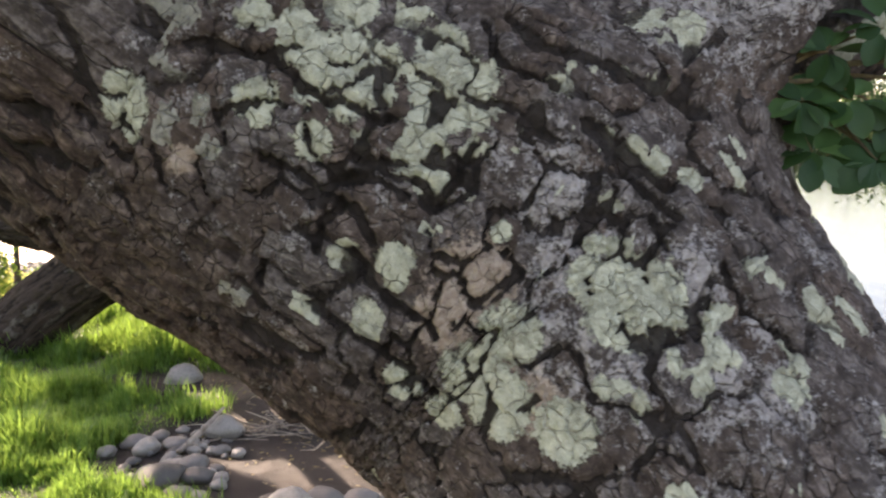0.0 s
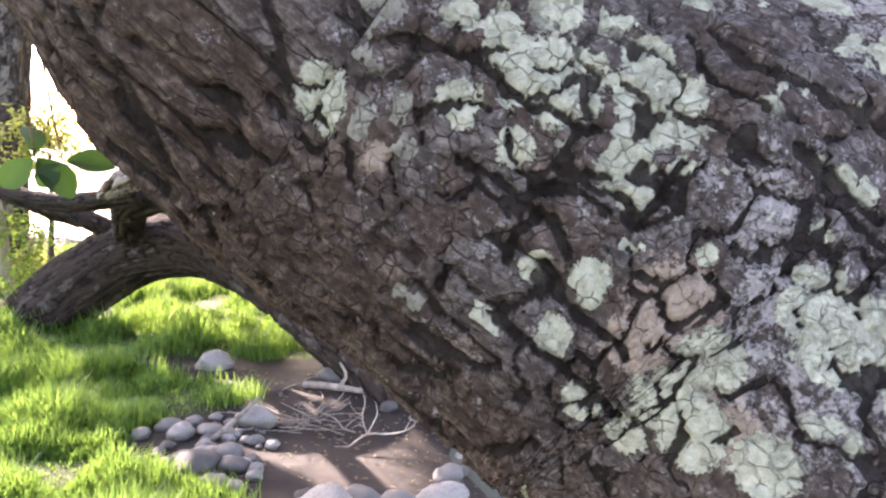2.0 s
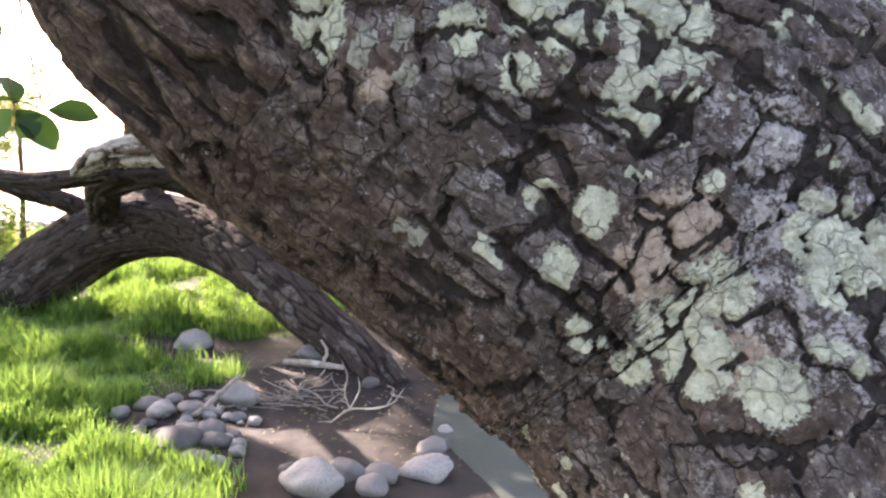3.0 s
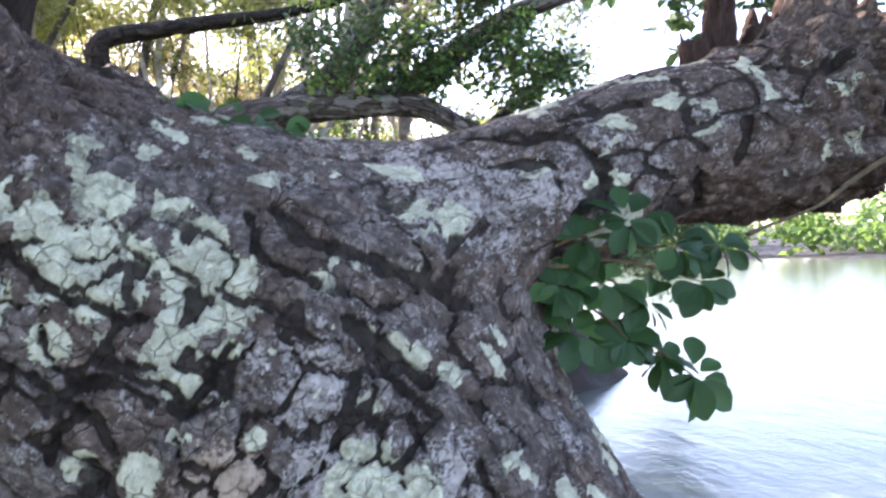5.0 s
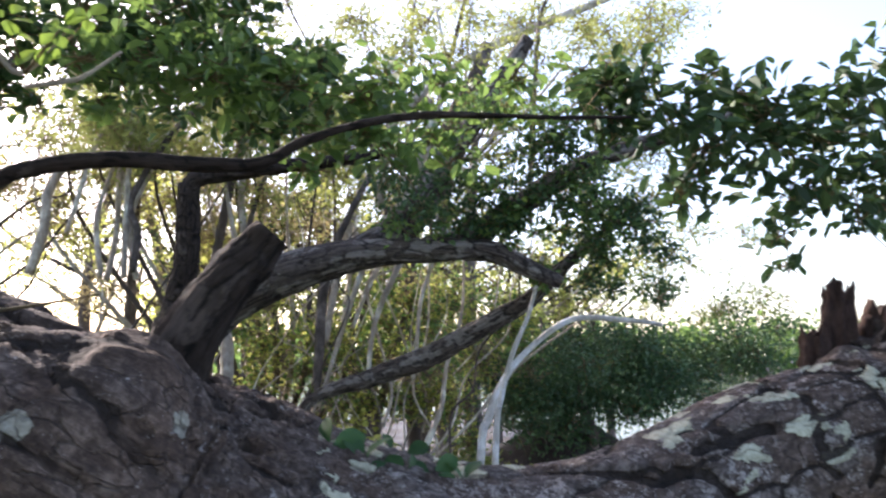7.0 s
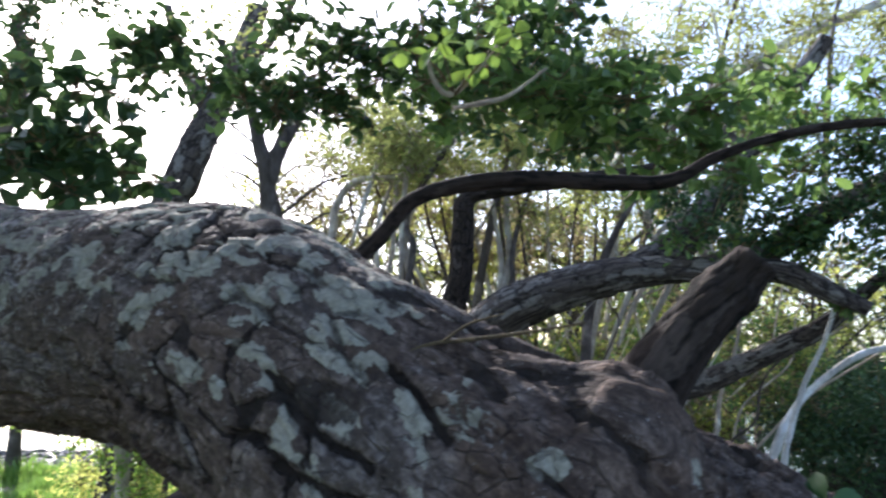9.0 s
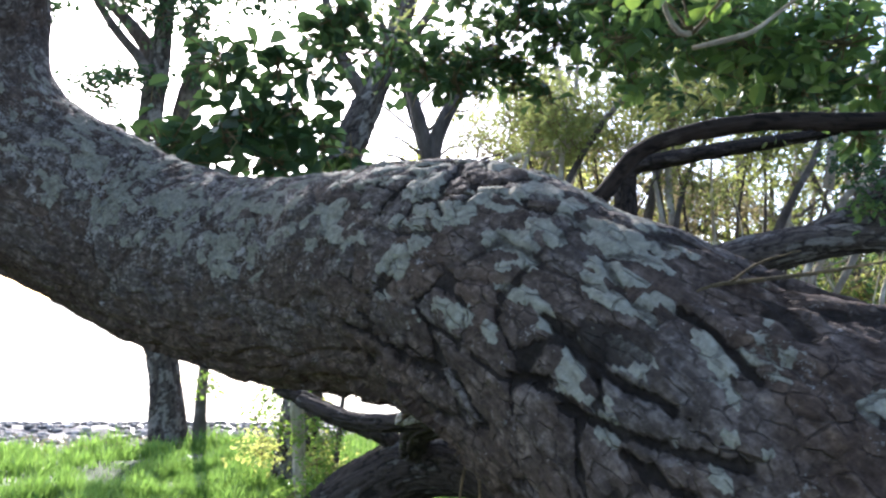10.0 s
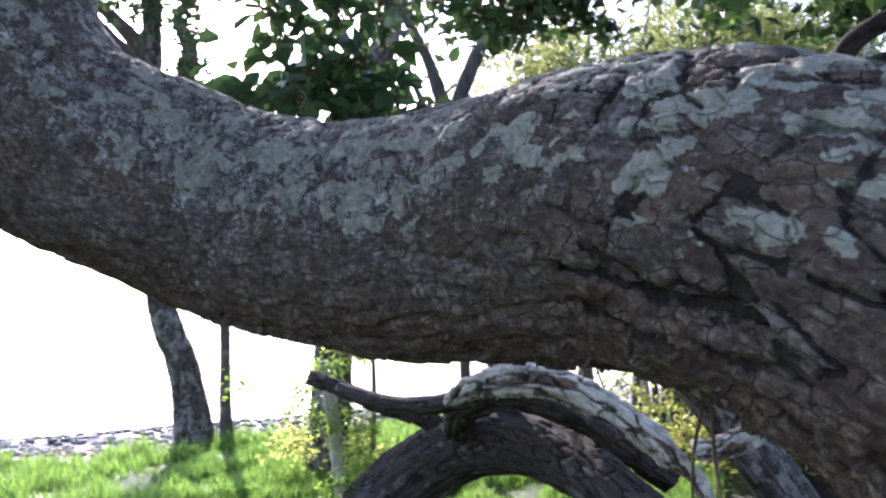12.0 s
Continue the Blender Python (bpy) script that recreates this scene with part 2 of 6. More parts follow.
BROWN_LEAF = leaf_material("dry_brown_leaf", (0.1, 0.075, 0.045), (0.2, 0.16, 0.09), (0.32, 0.27, 0.13), 0.6, 0.45)
GRASS = leaf_material("grass_blade", (0.028, 0.08, 0.012), (0.085, 0.2, 0.03), (0.25, 0.38, 0.07), 0.42, 0.5)
STONE, WATER, GROUND = stone_material(), water_material(), ground_material()


# ---- geometry tools ----
def hashed(ix, iy, iz, k):
    """Pseudo-random numbers in 0..1 for whole-number cells."""
    n = (ix * 374761393 + iy * 668265263 + iz * 2147483647 + k * 974634827) & 0xFFFFFFFF
    n = ((n ^ (n >> 13)) * 1274126177) & 0xFFFFFFFF
    n = ((n ^ (n >> 16)) * 2246822519) & 0xFFFFFFFF
    return ((n ^ (n >> 15)) & 0xFFFFFF) / float(0x1000000)


def cells(p, seed=0):
    """Distance to the nearest and the second nearest cell centre, a number and an offset for the nearest cell, and the second one's number."""
    base = np.floor(p).astype(np.int64)
    d1, d2 = np.full(len(p), 9.0), np.full(len(p), 9.0)
    who, other, off = np.zeros(len(p)), np.zeros(len(p)), np.zeros((len(p), 3))
    for dx in (-1, 0, 1):
        for dy in (-1, 0, 1):
            for dz in (-1, 0, 1):
                c = base + (dx, dy, dz)
                q = np.stack([c[:, a] + 0.08 + 0.84 * hashed(c[:, 0], c[:, 1], c[:, 2], seed + a) for a in range(3)], 1)
                d = np.linalg.norm(p - q, axis=1)
                near, mine = d < d1, hashed(c[:, 0], c[:, 1], c[:, 2], seed + 7)
                other = np.where(near, who, np.where(d < d2, mine, other))
                d2 = np.where(near, d1, np.minimum(d2, d))
                who = np.where(near, mine, who)
                off = np.where(near[:, None], p - q, off)
                d1 = np.where(near, d, d1)
    return d1, d2, who, off, other


def soft_noise(p, octaves=4, seed=0):
    """Smooth value noise about 0, roughly -1..1."""
    total, amp, norm = np.zeros(len(p)), 1.0, 0.0
    for o in range(octaves):
        b = np.floor(p).astype(np.int64)
        u = p - b
        u = u * u * (3 - 2 * u)
        v = 0
        for dx in (0, 1):
            for dy in (0, 1):
                for dz in (0, 1):
                    w = (u[:, 0] if dx else 1 - u[:, 0]) * (u[:, 1] if dy else 1 - u[:, 1]) * (u[:, 2] if dz else 1 - u[:, 2])
                    v = v + w * hashed(b[:, 0] + dx, b[:, 1] + dy, b[:, 2] + dz, seed + o)
        total, norm = total + amp * (v * 2 - 1), norm + amp
        p, amp = p * 2.03 + 11.7, amp * 0.5
    return total / norm


def smooth(a, b, v):
    t = np.clip((v - a) / (b - a), 0, 1)
    return t * t * (3 - 2 * t)


def glide(stations, n):
    """A smooth line with radii through the stations (x, y, z, r), n points at even steps."""
    p = np.array(stations, float)
    p = np.vstack([2 * p[0] - p[1], p, 2 * p[-1] - p[-2]])
    dense = []
    for i in range(1, len(p) - 2):
        for t in np.linspace(0, 1, 24, endpoint=False):
            dense.append(0.5 * (2 * p[i] + (p[i + 1] - p[i - 1]) * t + (2 * p[i - 1] - 5 * p[i] + 4 * p[i + 1] - p[i + 2]) * t * t
                                + (3 * p[i] - p[i - 1] - 3 * p[i + 1] + p[i + 2]) * t ** 3))
    dense.append(p[-2])
    dense = np.array(dense)
    run = np.r_[0, np.cumsum(np.linalg.norm(np.diff(dense[:, :3], axis=0), axis=1))]
    s = np.linspace(0, run[-1], n)
    return np.stack([np.interp(s, run, dense[:, k]) for k in range(4)], 1), s


def frames(c):
    """Two directions across a line at each of its points, without twist."""
    t = np.gradient(c, axis=0)
    t /= np.linalg.norm(t, axis=1)[:, None]
    u = np.cross(t[0], (0.31, 0.87, 0.4))
    us = []
    for k in t:
        u = u - k * (u @ k)
        u /= np.linalg.norm(u)
        us.append(u)
    us = np.array(us)
    return us, np.cross(t, us)


def mesh_from(name, verts, quads=None, tris=None, smooth_faces=True, attrs=None):
    me = bpy.data.meshes.new(name)
    faces = []
    if quads is not None and len(quads):
        faces.append(np.asarray(quads, np.int32))
    if tris is not None and len(tris):
        faces.append(np.asarray(tris, np.int32))
    loops = np.concatenate([f.ravel() for f in faces])
    sizes = np.concatenate([np.full(len(f), f.shape[1], np.int32) for f in faces])
    me.vertices.add(len(verts))
    me.vertices.foreach_set("co", np.asarray(verts, np.float32).ravel())
    me.loops.add(len(loops))
    me.loops.foreach_set("vertex_index", loops)
    me.polygons.add(len(sizes))
    me.polygons.foreach_set("loop_start", np.r_[0, np.cumsum(sizes)[:-1]].astype(np.int32))
    me.polygons.foreach_set("loop_total", sizes)
    me.polygons.foreach_set("use_smooth", np.full(len(sizes), smooth_faces))
    me.update(calc_edges=True)
    for key, v in (attrs or {}).items():
        v = np.asarray(v, np.float32)
        if v.ndim == 2:
            me.attributes.new(key, "FLOAT_VECTOR", "POINT").data.foreach_set("vector", v.ravel())
        else:
            me.attributes.new(key, "FLOAT", "POINT").data.foreach_set("value", v)
    return me


def part(name, me, material, parent=None, label=""):
    """One mesh object under a thing or a part."""
    me.materials.clear()
    me.materials.append(material)
    ob = new(name, me)
    if parent is not None:
        ob.parent = parent
        ob.matrix_parent_inverse = parent.matrix_world.inverted()
    return tagged(ob, label)


def thing(name, label, category, at=(0, 0, 0), group="", kind=""):
    """An empty at the base of a thing that has parts."""
    ob = new(name)
    ob.matrix_world = pose(*at)
    ob.empty_display_size = 0.1
    return tagged(ob, label, category, group, kind)


def tube_grid(stations, rings, around, close_start=True, close_end=True):
    line, s = glide(stations, rings)
    u, v = frames(line[:, :3])
    a = np.linspace(0, 2 * np.pi, around, endpoint=False)
    out = np.cos(a)[None, :, None] * u[:, None, :] + np.sin(a)[None, :, None] * v[:, None, :]
    return line, s, a, out


def tube_faces(rings, around):
    i, j = np.meshgrid(np.arange(rings - 1), np.arange(around), indexing="ij")
    k = (j + 1) % around
    return np.stack([i * around + j, i * around + k, (i + 1) * around + k, (i + 1) * around + j], -1).reshape(-1, 4)


def caps(rings, around, nv):
    j = np.arange(around)
    k = (j + 1) % around
    low = np.stack([k, j, np.full(around, nv)], 1)
    top = (rings - 1) * around
    return np.vstack([low, np.stack([top + j, top + k, np.full(around, nv + 1)], 1)])


def branch_mesh(name, stations, around=10, step=0.06, rough=0.12, seed=0, knots=0.0):
    """A rounded, slightly uneven limb."""
    span = np.linalg.norm(np.diff(np.array(stations)[:, :3], axis=0), axis=1).sum()
    rings = int(max(6, min(220, span / step)))
    line, s, a, out = tube_grid(stations, rings, around)
    q = (line[:, None, :3] + out * line[:, None, 3:4]).reshape(-1, 3)
    r = line[:, 3:4].repeat(around, 1).ravel()
    scale = 1.0 / max(0.02, float(np.median(line[:, 3])))
    bumpy = soft_noise(q * scale * 0.9, 3, seed) * rough + soft_noise(q * scale * 3.1, 2, seed + 9) * rough * 0.5
    if knots:
        d1, d2, who, off, other = cells(q * scale * (0.6, 0.6, 0.6), seed)
        bumpy = bumpy - knots * (1 - smooth(0.02, 0.16, d2 - d1))
    q = q + out.reshape(-1, 3) * (r * bumpy)[:, None]
    ends = np.stack([line[0, :3], line[-1, :3]])
    return mesh_from(name, np.vstack([q, ends]), tube_faces(rings, around), caps(rings, around, rings * around))


def leaf_cloud(clumps, leaf, aspect, density, seed, droop=0.3, fold=0.25, flat=0.75):
    """Vertices and faces of many small folded leaves in loose clumps (x, y, z, r)."""
    rng = np.random.default_rng(seed)
    spots = []
    for x, y, z, r in clumps:
        n = int(density * (r / leaf) ** 2)
        d = rng.normal(size=(n, 3))
        d /= np.linalg.norm(d, axis=1)[:, None]
        rad = r * rng.uniform(0.15, 1.0, n) ** 0.6 * (1 + 0.45 * rng.normal(size=n) * 0.6)
        spots.append(np.array((x, y, z)) + d * rad[:, None] * (1, 1, flat))
    c = np.vstack(spots)
    n = len(c)
    ahead = rng.normal(size=(n, 3)) * (1, 1, 0.7)
    ahead[:, 2] -= droop
    ahead /= np.linalg.norm(ahead, axis=1)[:, None]
    up = rng.normal(size=(n, 3)) * 0.6 + (0, 0, 1)
    side = np.cross(ahead, up)
    side /= np.linalg.norm(side, axis=1)[:, None]
    up = np.cross(side, ahead)
    ln = leaf * rng.uniform(0.65, 1.25, n)[:, None]
    w = ln * aspect * rng.uniform(0.8, 1.2, n)[:, None]
    f = fold * w
    v = np.stack([c, c + ahead * ln * 0.35 + side * w * 0.42 + up * f, c + ahead * ln * 0.75 + side * w * 0.45 + up * f,
                  c + ahead * ln - up * f * 0.4, c + ahead * ln * 0.75 - side * w * 0.45 + up * f, c + ahead * ln * 0.35 - side * w * 0.42 + up * f], 1)
    k = np.arange(n)[:, None] * 6
    return v.reshape(-1, 3), np.vstack([k + (0, 1, 2, 3), k + (0, 3, 4, 5)])


def twig_cloud(clumps, seed, per=7, thick=0.004, reach=1.1):
    """Thin three-sided twigs that spread from the middle of each clump."""
    rng = np.random.default_rng(seed)
    vs, fs, base = [], [], 0
    for x, y, z, r in clumps:
        for _ in range(per):
            d = rng.normal(size=3)
            d /= np.linalg.norm(d)
            a = np.array((x, y, z)) - d * r * rng.uniform(0.2, 0.6)
            b = a + d * r * reach * rng.uniform(0.8, 1.5)
            m = (a + b) / 2 + rng.normal(size=3) * r * 0.12
            e = np.cross(d, rng.normal(size=3))
            e /= np.linalg.norm(e)
            g = np.cross(d, e)
            for p, th in ((a, thick), (m, thick * 0.8), (b, thick * 0.35)):
                for q in range(3):
                    vs.append(p + (e * math.cos(q * 2.094) + g * math.sin(q * 2.094)) * th)
            for h in (0, 3):
                for q in range(3):
                    fs.append((base + h + q, base + h + (q + 1) % 3, base + h + 3 + (q + 1) % 3, base + h + 3 + q))
            base += 9
    return np.array(vs), np.array(fs)


def thicken(clumps, times, seed):
    """More clumps scattered round the given ones."""
    rg = np.random.default_rng(seed)
    more = list(clumps)
    for x, y, z, r in clumps:
        for _ in range(times):
            d = rg.normal(size=3) * r * 0.75
            more.append((x + d[0], y + d[1], z + d[2] * 0.7, r * rg.uniform(0.6, 1.0)))
    return more


def crown(parent, clumps, material, leaf=0.05, aspect=0.5, density=7, seed=0, twig=0.004, label="", droop=0.3, flat=0.75):
    v, f = leaf_cloud(clumps, leaf, aspect, density, seed, droop, flat=flat)
    ob = part("crown", mesh_from("crown", v, f, smooth_faces=False), material, parent, label)
    if twig:
        v, f = twig_cloud(clumps, seed + 1, thick=twig)
        tagged(part("twig_spray", mesh_from("twig_spray", v, f), TWIG_BARK, parent), kind="stuff")
    return ob


# ---- ground and water ----
EDGE_Y = (-60, -22, -12, -8, -5.5, -3.5, -2, -1, 0, 1, 2, 3.0, 3.4, 3.8, 4.3, 4.6, 5.0, 5.5, 6.6, 7.3, 9, 14, 25, 60)
EDGE_X = (6, 3.2, 1.2, 2.0, 1.1, 1.5, 0.95, 1.25, 1.0, 0.85, 0.4, 0.02, -0.13, -0.3, -0.27, -0.1, 0.6, 1.2, 1.5, 2.4, 3.4, 4.0, 5, 7)


def land(x, y):
    """Metres inland from the water's edge, negative in the lake."""
    right = np.interp(y, EDGE_Y, EDGE_X) - x
    left = (x + 10.6) * 0.735 - (y - 9.0) * 0.678
    near = np.minimum(right, left)
    far = np.hypot(x, y) - 62 + 6 * np.sin(np.arctan2(y, x) * 9)
    return np.maximum(near, np.where(x > 0, far, far - 60))


def ground_height(x, y):
    x, y = np.asarray(x, float), np.asarray(y, float)
    s = land(x, y)
    p = np.stack([x.ravel(), y.ravel(), np.zeros(x.size)], 1)
    rough = soft_noise(p * 1.3, 3, 5).reshape(x.shape) * 0.035 + soft_noise(p * 6, 2, 8).reshape(x.shape) * 0.012
    bank = 0.95 * np.exp(-((x - 2.7) / 1.3) ** 2 - ((y - 8.7) / 0.75) ** 2) + 0.75 * np.exp(-((x - 0.4) / 1.4) ** 2 - ((y - 7.5) / 1.1) ** 2)
    mounds = (0.06 * soft_noise(p * 1.7, 2, 61).reshape(x.shape) + 0.03) * smooth(-2.6, -3.6, x) * smooth(0.3, 1.6, s)
    hill = np.clip(np.hypot(x, y) - 70, 0, 60) * 0.05
    return np.where(s > 0, np.minimum(s, 0.6) * 0.13 - 0.06, np.maximum(s, -2) * 0.35 - 0.06) + rough * np.clip(s + 0.4, 0.1, 1) + bank + hill + mounds


def spaced(lo, hi, step):
    inner = np.arange(lo, hi + 1e-6, step)
    grow = step * np.cumsum(1.16 ** np.arange(1, 62))
    grow = grow[grow < 2500]
    return np.r_[lo - grow[::-1], inner, hi + grow]


gx, gy = np.meshgrid(spaced(-12, 5, 0.07), spaced(-1.5, 12, 0.07), indexing="ij")
gz = ground_height(gx, gy)
nx, ny = gx.shape
gi, gj = np.meshgrid(np.arange(nx - 1), np.arange(ny - 1), indexing="ij")
gq = np.stack([gi * ny + gj, (gi + 1) * ny + gj, (gi + 1) * ny + gj + 1, gi * ny + gj + 1], -1).reshape(-1, 4)


def turf_amount(x, y):
    """How grassy the ground is: bare on the mud flat by the water and along the worn line under the arched limb."""
    p = np.stack([np.ravel(x), np.ravel(y), np.zeros(np.size(x))], 1)
    n = soft_noise(p * 1.7, 3, 21).reshape(np.shape(x)) * 0.3
    mud = np.interp(y, (2.4, 2.9, 3.2, 3.5, 3.8, 4.1, 4.35, 4.6, 5.1, 5.35, 5.8, 6.3), (-1.0, -1.1, -1.42, -1.72, -1.74, -1.45, -1.22, -1.35, -1.5, -1.1, -0.9, -0.6)) - x
    worn = np.abs(y - 4.68 + 0.1 * x) - 0.24
    shore = np.minimum(land(x, y) - 0.75, (x + 10.6) * 0.735 - (y - 9.0) * 0.678 - 2.8)
    return smooth(-0.12, 0.22, np.minimum(np.minimum(mud, np.where((x > -2.9) & (x < -1), worn + 0.25 * smooth(-1.9, -2.9, x), 1)), shore) + n)


turf = turf_amount(gx, gy)
shingle = smooth(3.3, 2.5, (gx + 10.6) * 0.735 - (gy - 9.0) * 0.678) * (gx < -2)
ground = part("ground", mesh_from("ground", np.stack([gx, gy, gz], -1).reshape(-1, 3), gq, attrs={"turf": turf.ravel(), "shingle": shingle.ravel()}), GROUND)
tagged(ground, "brown mud, soil and turf beside a lake", "ground", kind="structure")
wx, wy = np.meshgrid(np.linspace(-1500, 1500, 9), np.linspace(-1500, 1500, 9), indexing="ij")
wi, wj = np.meshgrid(np.arange(8), np.arange(8), indexing="ij")
water = part("water", mesh_from("water", np.stack([wx, wy, np.full(wx.shape, -0.09)], -1).reshape(-1, 3),
                                np.stack([wi * 9 + wj, (wi + 1) * 9 + wj, (wi + 1) * 9 + wj + 1, wi * 9 + wj + 1], -1).reshape(-1, 4)), WATER)
tagged(water, "still bright lake water with small ripples", "water", kind="structure")


# ---- the leaning tree ----
TRUNK = [(0.84, 0.36, -0.2, 0.34), (0.72, 0.47, 0.12, 0.28), (0.59, 0.58, 0.38, 0.245), (0.459, 0.69, 0.628, 0.24), (0.29, 0.82, 0.917, 0.27), (0.12, 0.965, 1.18, 0.306),
         (-0.11, 0.995, 1.345, 0.288), (-0.31, 0.985, 1.48, 0.262), (-0.43, 0.93, 1.57, 0.225), (-0.574, 0.94, 1.685, 0.178), (-0.816, 1.076, 1.778, 0.174), (-1.169, 1.241, 1.784, 0.176),
         (-1.48, 1.29, 1.835, 0.178), (-1.67, 1.23, 1.925, 0.178), (-1.8, 1.18, 2.005, 0.175), (-1.93, 1.1, 2.1, 0.162), (-2.12, 1.0, 2.18, 0.147), (-2.45, 0.85, 2.28, 0.13)]
LIMB = [(0.05, 0.97, 1.4, 0.15), (0.119, 0.968, 1.429, 0.151), (0.333, 0.974, 1.48, 0.129), (0.568, 1.037, 1.575, 0.11), (0.751, 1.085, 1.608, 0.13), (0.869, 1.106, 1.642, 0.147), (0.966, 1.125, 1.668, 0.148), (1.045, 1.14, 1.675, 0.128), (1.1, 1.15, 1.675, 0.085)]
# swellings of the trunk: x, y, z, width, height
KNOBS = [(-0.25, 0.84, 1.73, 0.085, 0.05), (-0.23, 0.76, 1.66, 0.1, 0.05), (-0.385, 0.74, 1.66, 0.09, 0.035), (0.11, 0.75, 1.42, 0.08, 0.022), (0.27, 0.84, 1.42, 0.07, 0.015)]
# spots of lichen on the bark: x, y, z, radius
RIFTS = [[(-0.076, 0.711, 1.371), (-0.052, 0.706, 1.355), (-0.029, 0.702, 1.347), (-0.005, 0.697, 1.331), (0.014, 0.703, 1.355), (0.029, 0.709, 1.374)], [(-0.166, 0.719, 1.378), (-0.133, 0.715, 1.36), (-0.113, 0.711, 1.344), (-0.085, 0.708, 1.35), (-0.067, 0.708, 1.36), (-0.072, 0.714, 1.385), (-0.063, 0.718, 1.404), (-0.039, 0.72, 1.408)], [(-0.224, 0.731, 1.484), (-0.182, 0.731, 1.472), (-0.144, 0.73, 1.459), (-0.116, 0.726, 1.432), (-0.087, 0.723, 1.418), (-0.067, 0.72, 1.409)], [(-0.341, 0.719, 1.423), (-0.318, 0.739, 1.397), (-0.295, 0.737, 1.384)]]
RIFTS_LOW = [[(0.129, 0.732, 1.391), (0.151, 0.716, 1.362), (0.184, 0.704, 1.329), (0.214, 0.699, 1.306)], [(-0.122, 0.71, 1.289), (-0.113, 0.709, 1.318), (-0.094, 0.707, 1.333)], [(-0.084, 0.702, 1.286), (-0.074, 0.7, 1.253), (-0.045, 0.694, 1.225), (-0.021, 0.689, 1.207)], [(-0.363, 0.815, 1.27), (-0.307, 0.8, 1.241), (-0.255, 0.798, 1.199), (-0.235, 0.826, 1.146), (-0.192, 0.802, 1.131)], [(-0.132, 0.722, 1.228), (-0.092, 0.713, 1.201), (-0.053, 0.705, 1.173), (-0.024, 0.698, 1.145)], [(0.048, 0.786, 1.489), (0.055, 0.76, 1.456), (0.074, 0.75, 1.435), (0.106, 0.747, 1.421)], [(0.187, 0.695, 1.311), (0.198, 0.681, 1.279)], [(0.247, 0.687, 1.268), (0.261, 0.671, 1.232), (0.299, 0.661, 1.196)], [(-0.182, 0.734, 1.255), (-0.175, 0.728, 1.278)]]
RIFTS_LIMB = [[(0.229, 0.95, 1.579), (0.3, 0.924, 1.58), (0.359, 0.904, 1.573), (0.389, 0.914, 1.587), (0.425, 0.911, 1.584), (0.457, 0.902, 1.551), (0.458, 0.899, 1.522), (0.408, 0.886, 1.49), (0.377, 0.884, 1.444)], [(0.428, 0.933, 1.609), (0.487, 0.943, 1.626), (0.539, 0.951, 1.639)], [(0.072, 0.795, 1.488), (0.098, 0.773, 1.455), (0.143, 0.78, 1.439), (0.191, 0.787, 1.423), (0.254, 0.794, 1.399)], [(0.133, 0.733, 1.388), (0.182, 0.723, 1.353), (0.208, 0.72, 1.334)], [(0.701, 0.974, 1.616), (0.687, 0.968, 1.568)], [(0.625, 0.954, 1.538), (0.633, 0.977, 1.508)]]
RIFTS_REACH = [[(-0.571, 0.736, 1.651), (-0.526, 0.716, 1.641), (-0.462, 0.69, 1.628), (-0.414, 0.682, 1.621)], [(-0.628, 0.769, 1.67), (-0.588, 0.748, 1.672)], [(-0.553, 0.743, 1.695), (-0.505, 0.719, 1.67), (-0.471, 0.704, 1.66)], [(-0.593, 0.772, 1.734), (-0.565, 0.754, 1.714), (-0.537, 0.732, 1.677)], [(-0.89, 0.929, 1.706), (-0.797, 0.873, 1.683), (-0.704, 0.818, 1.659)], [(-0.472, 0.763, 1.746), (-0.433, 0.737, 1.718), (-0.403, 0.712, 1.685)], [(-0.516, 0.706, 1.621), (-0.482, 0.687, 1.601), (-0.458, 0.679, 1.589)]]
GREEN_SPOTS = [(-0.29, 0.73, 1.43, 0.025), (-0.29, 0.74, 1.4, 0.011), (-0.17, 0.72, 1.43, 0.02), (-0.12, 0.73, 1.43, 0.015), (-0.08, 0.73, 1.45, 0.039), (-0.12, 0.74, 1.47, 0.022), (-0.11, 0.72, 1.39, 0.017), (-0.08, 0.72, 1.39, 0.01), (0.0, 0.76, 1.47, 0.023), (0.01, 0.73, 1.43, 0.038), (-0.01, 0.72, 1.4, 0.019), (-0.02, 0.71, 1.37, 0.022), (-0.01, 0.7, 1.35, 0.012), (-0.05, 0.7, 1.28, 0.017), (-0.05, 0.69, 1.26, 0.01), (-0.09, 0.7, 1.28, 0.014), (-0.08, 0.7, 1.23, 0.013), (-0.05, 0.71, 1.16, 0.018), (-0.02, 0.69, 1.13, 0.018), (-0.16, 0.74, 1.5, 0.011), (-0.13, 0.75, 1.49, 0.017), (-0.08, 0.76, 1.51, 0.023)]
GREEN_SPOTS_LOW = [(0.02, 0.68, 1.17, 0.029), (0.16, 0.66, 1.24, 0.039), (0.07, 0.78, 1.48, 0.011), (0.11, 0.75, 1.42, 0.014), (0.23, 0.73, 1.34, 0.012), (0.05, 0.69, 1.3, 0.01), (0.03, 0.67, 1.15, 0.029), (0.12, 0.67, 1.26, 0.019), (0.05, 0.67, 1.21, 0.024), (0.09, 0.64, 1.13, 0.024)]
TAN_SPOTS = [(0.02, 0.68, 1.26, 0.04), (-0.01, 0.69, 1.22, 0.03), (0.05, 0.67, 1.2, 0.025), (0.07, 0.65, 1.15, 0.028), (-0.24, 0.73, 1.38, 0.015)]
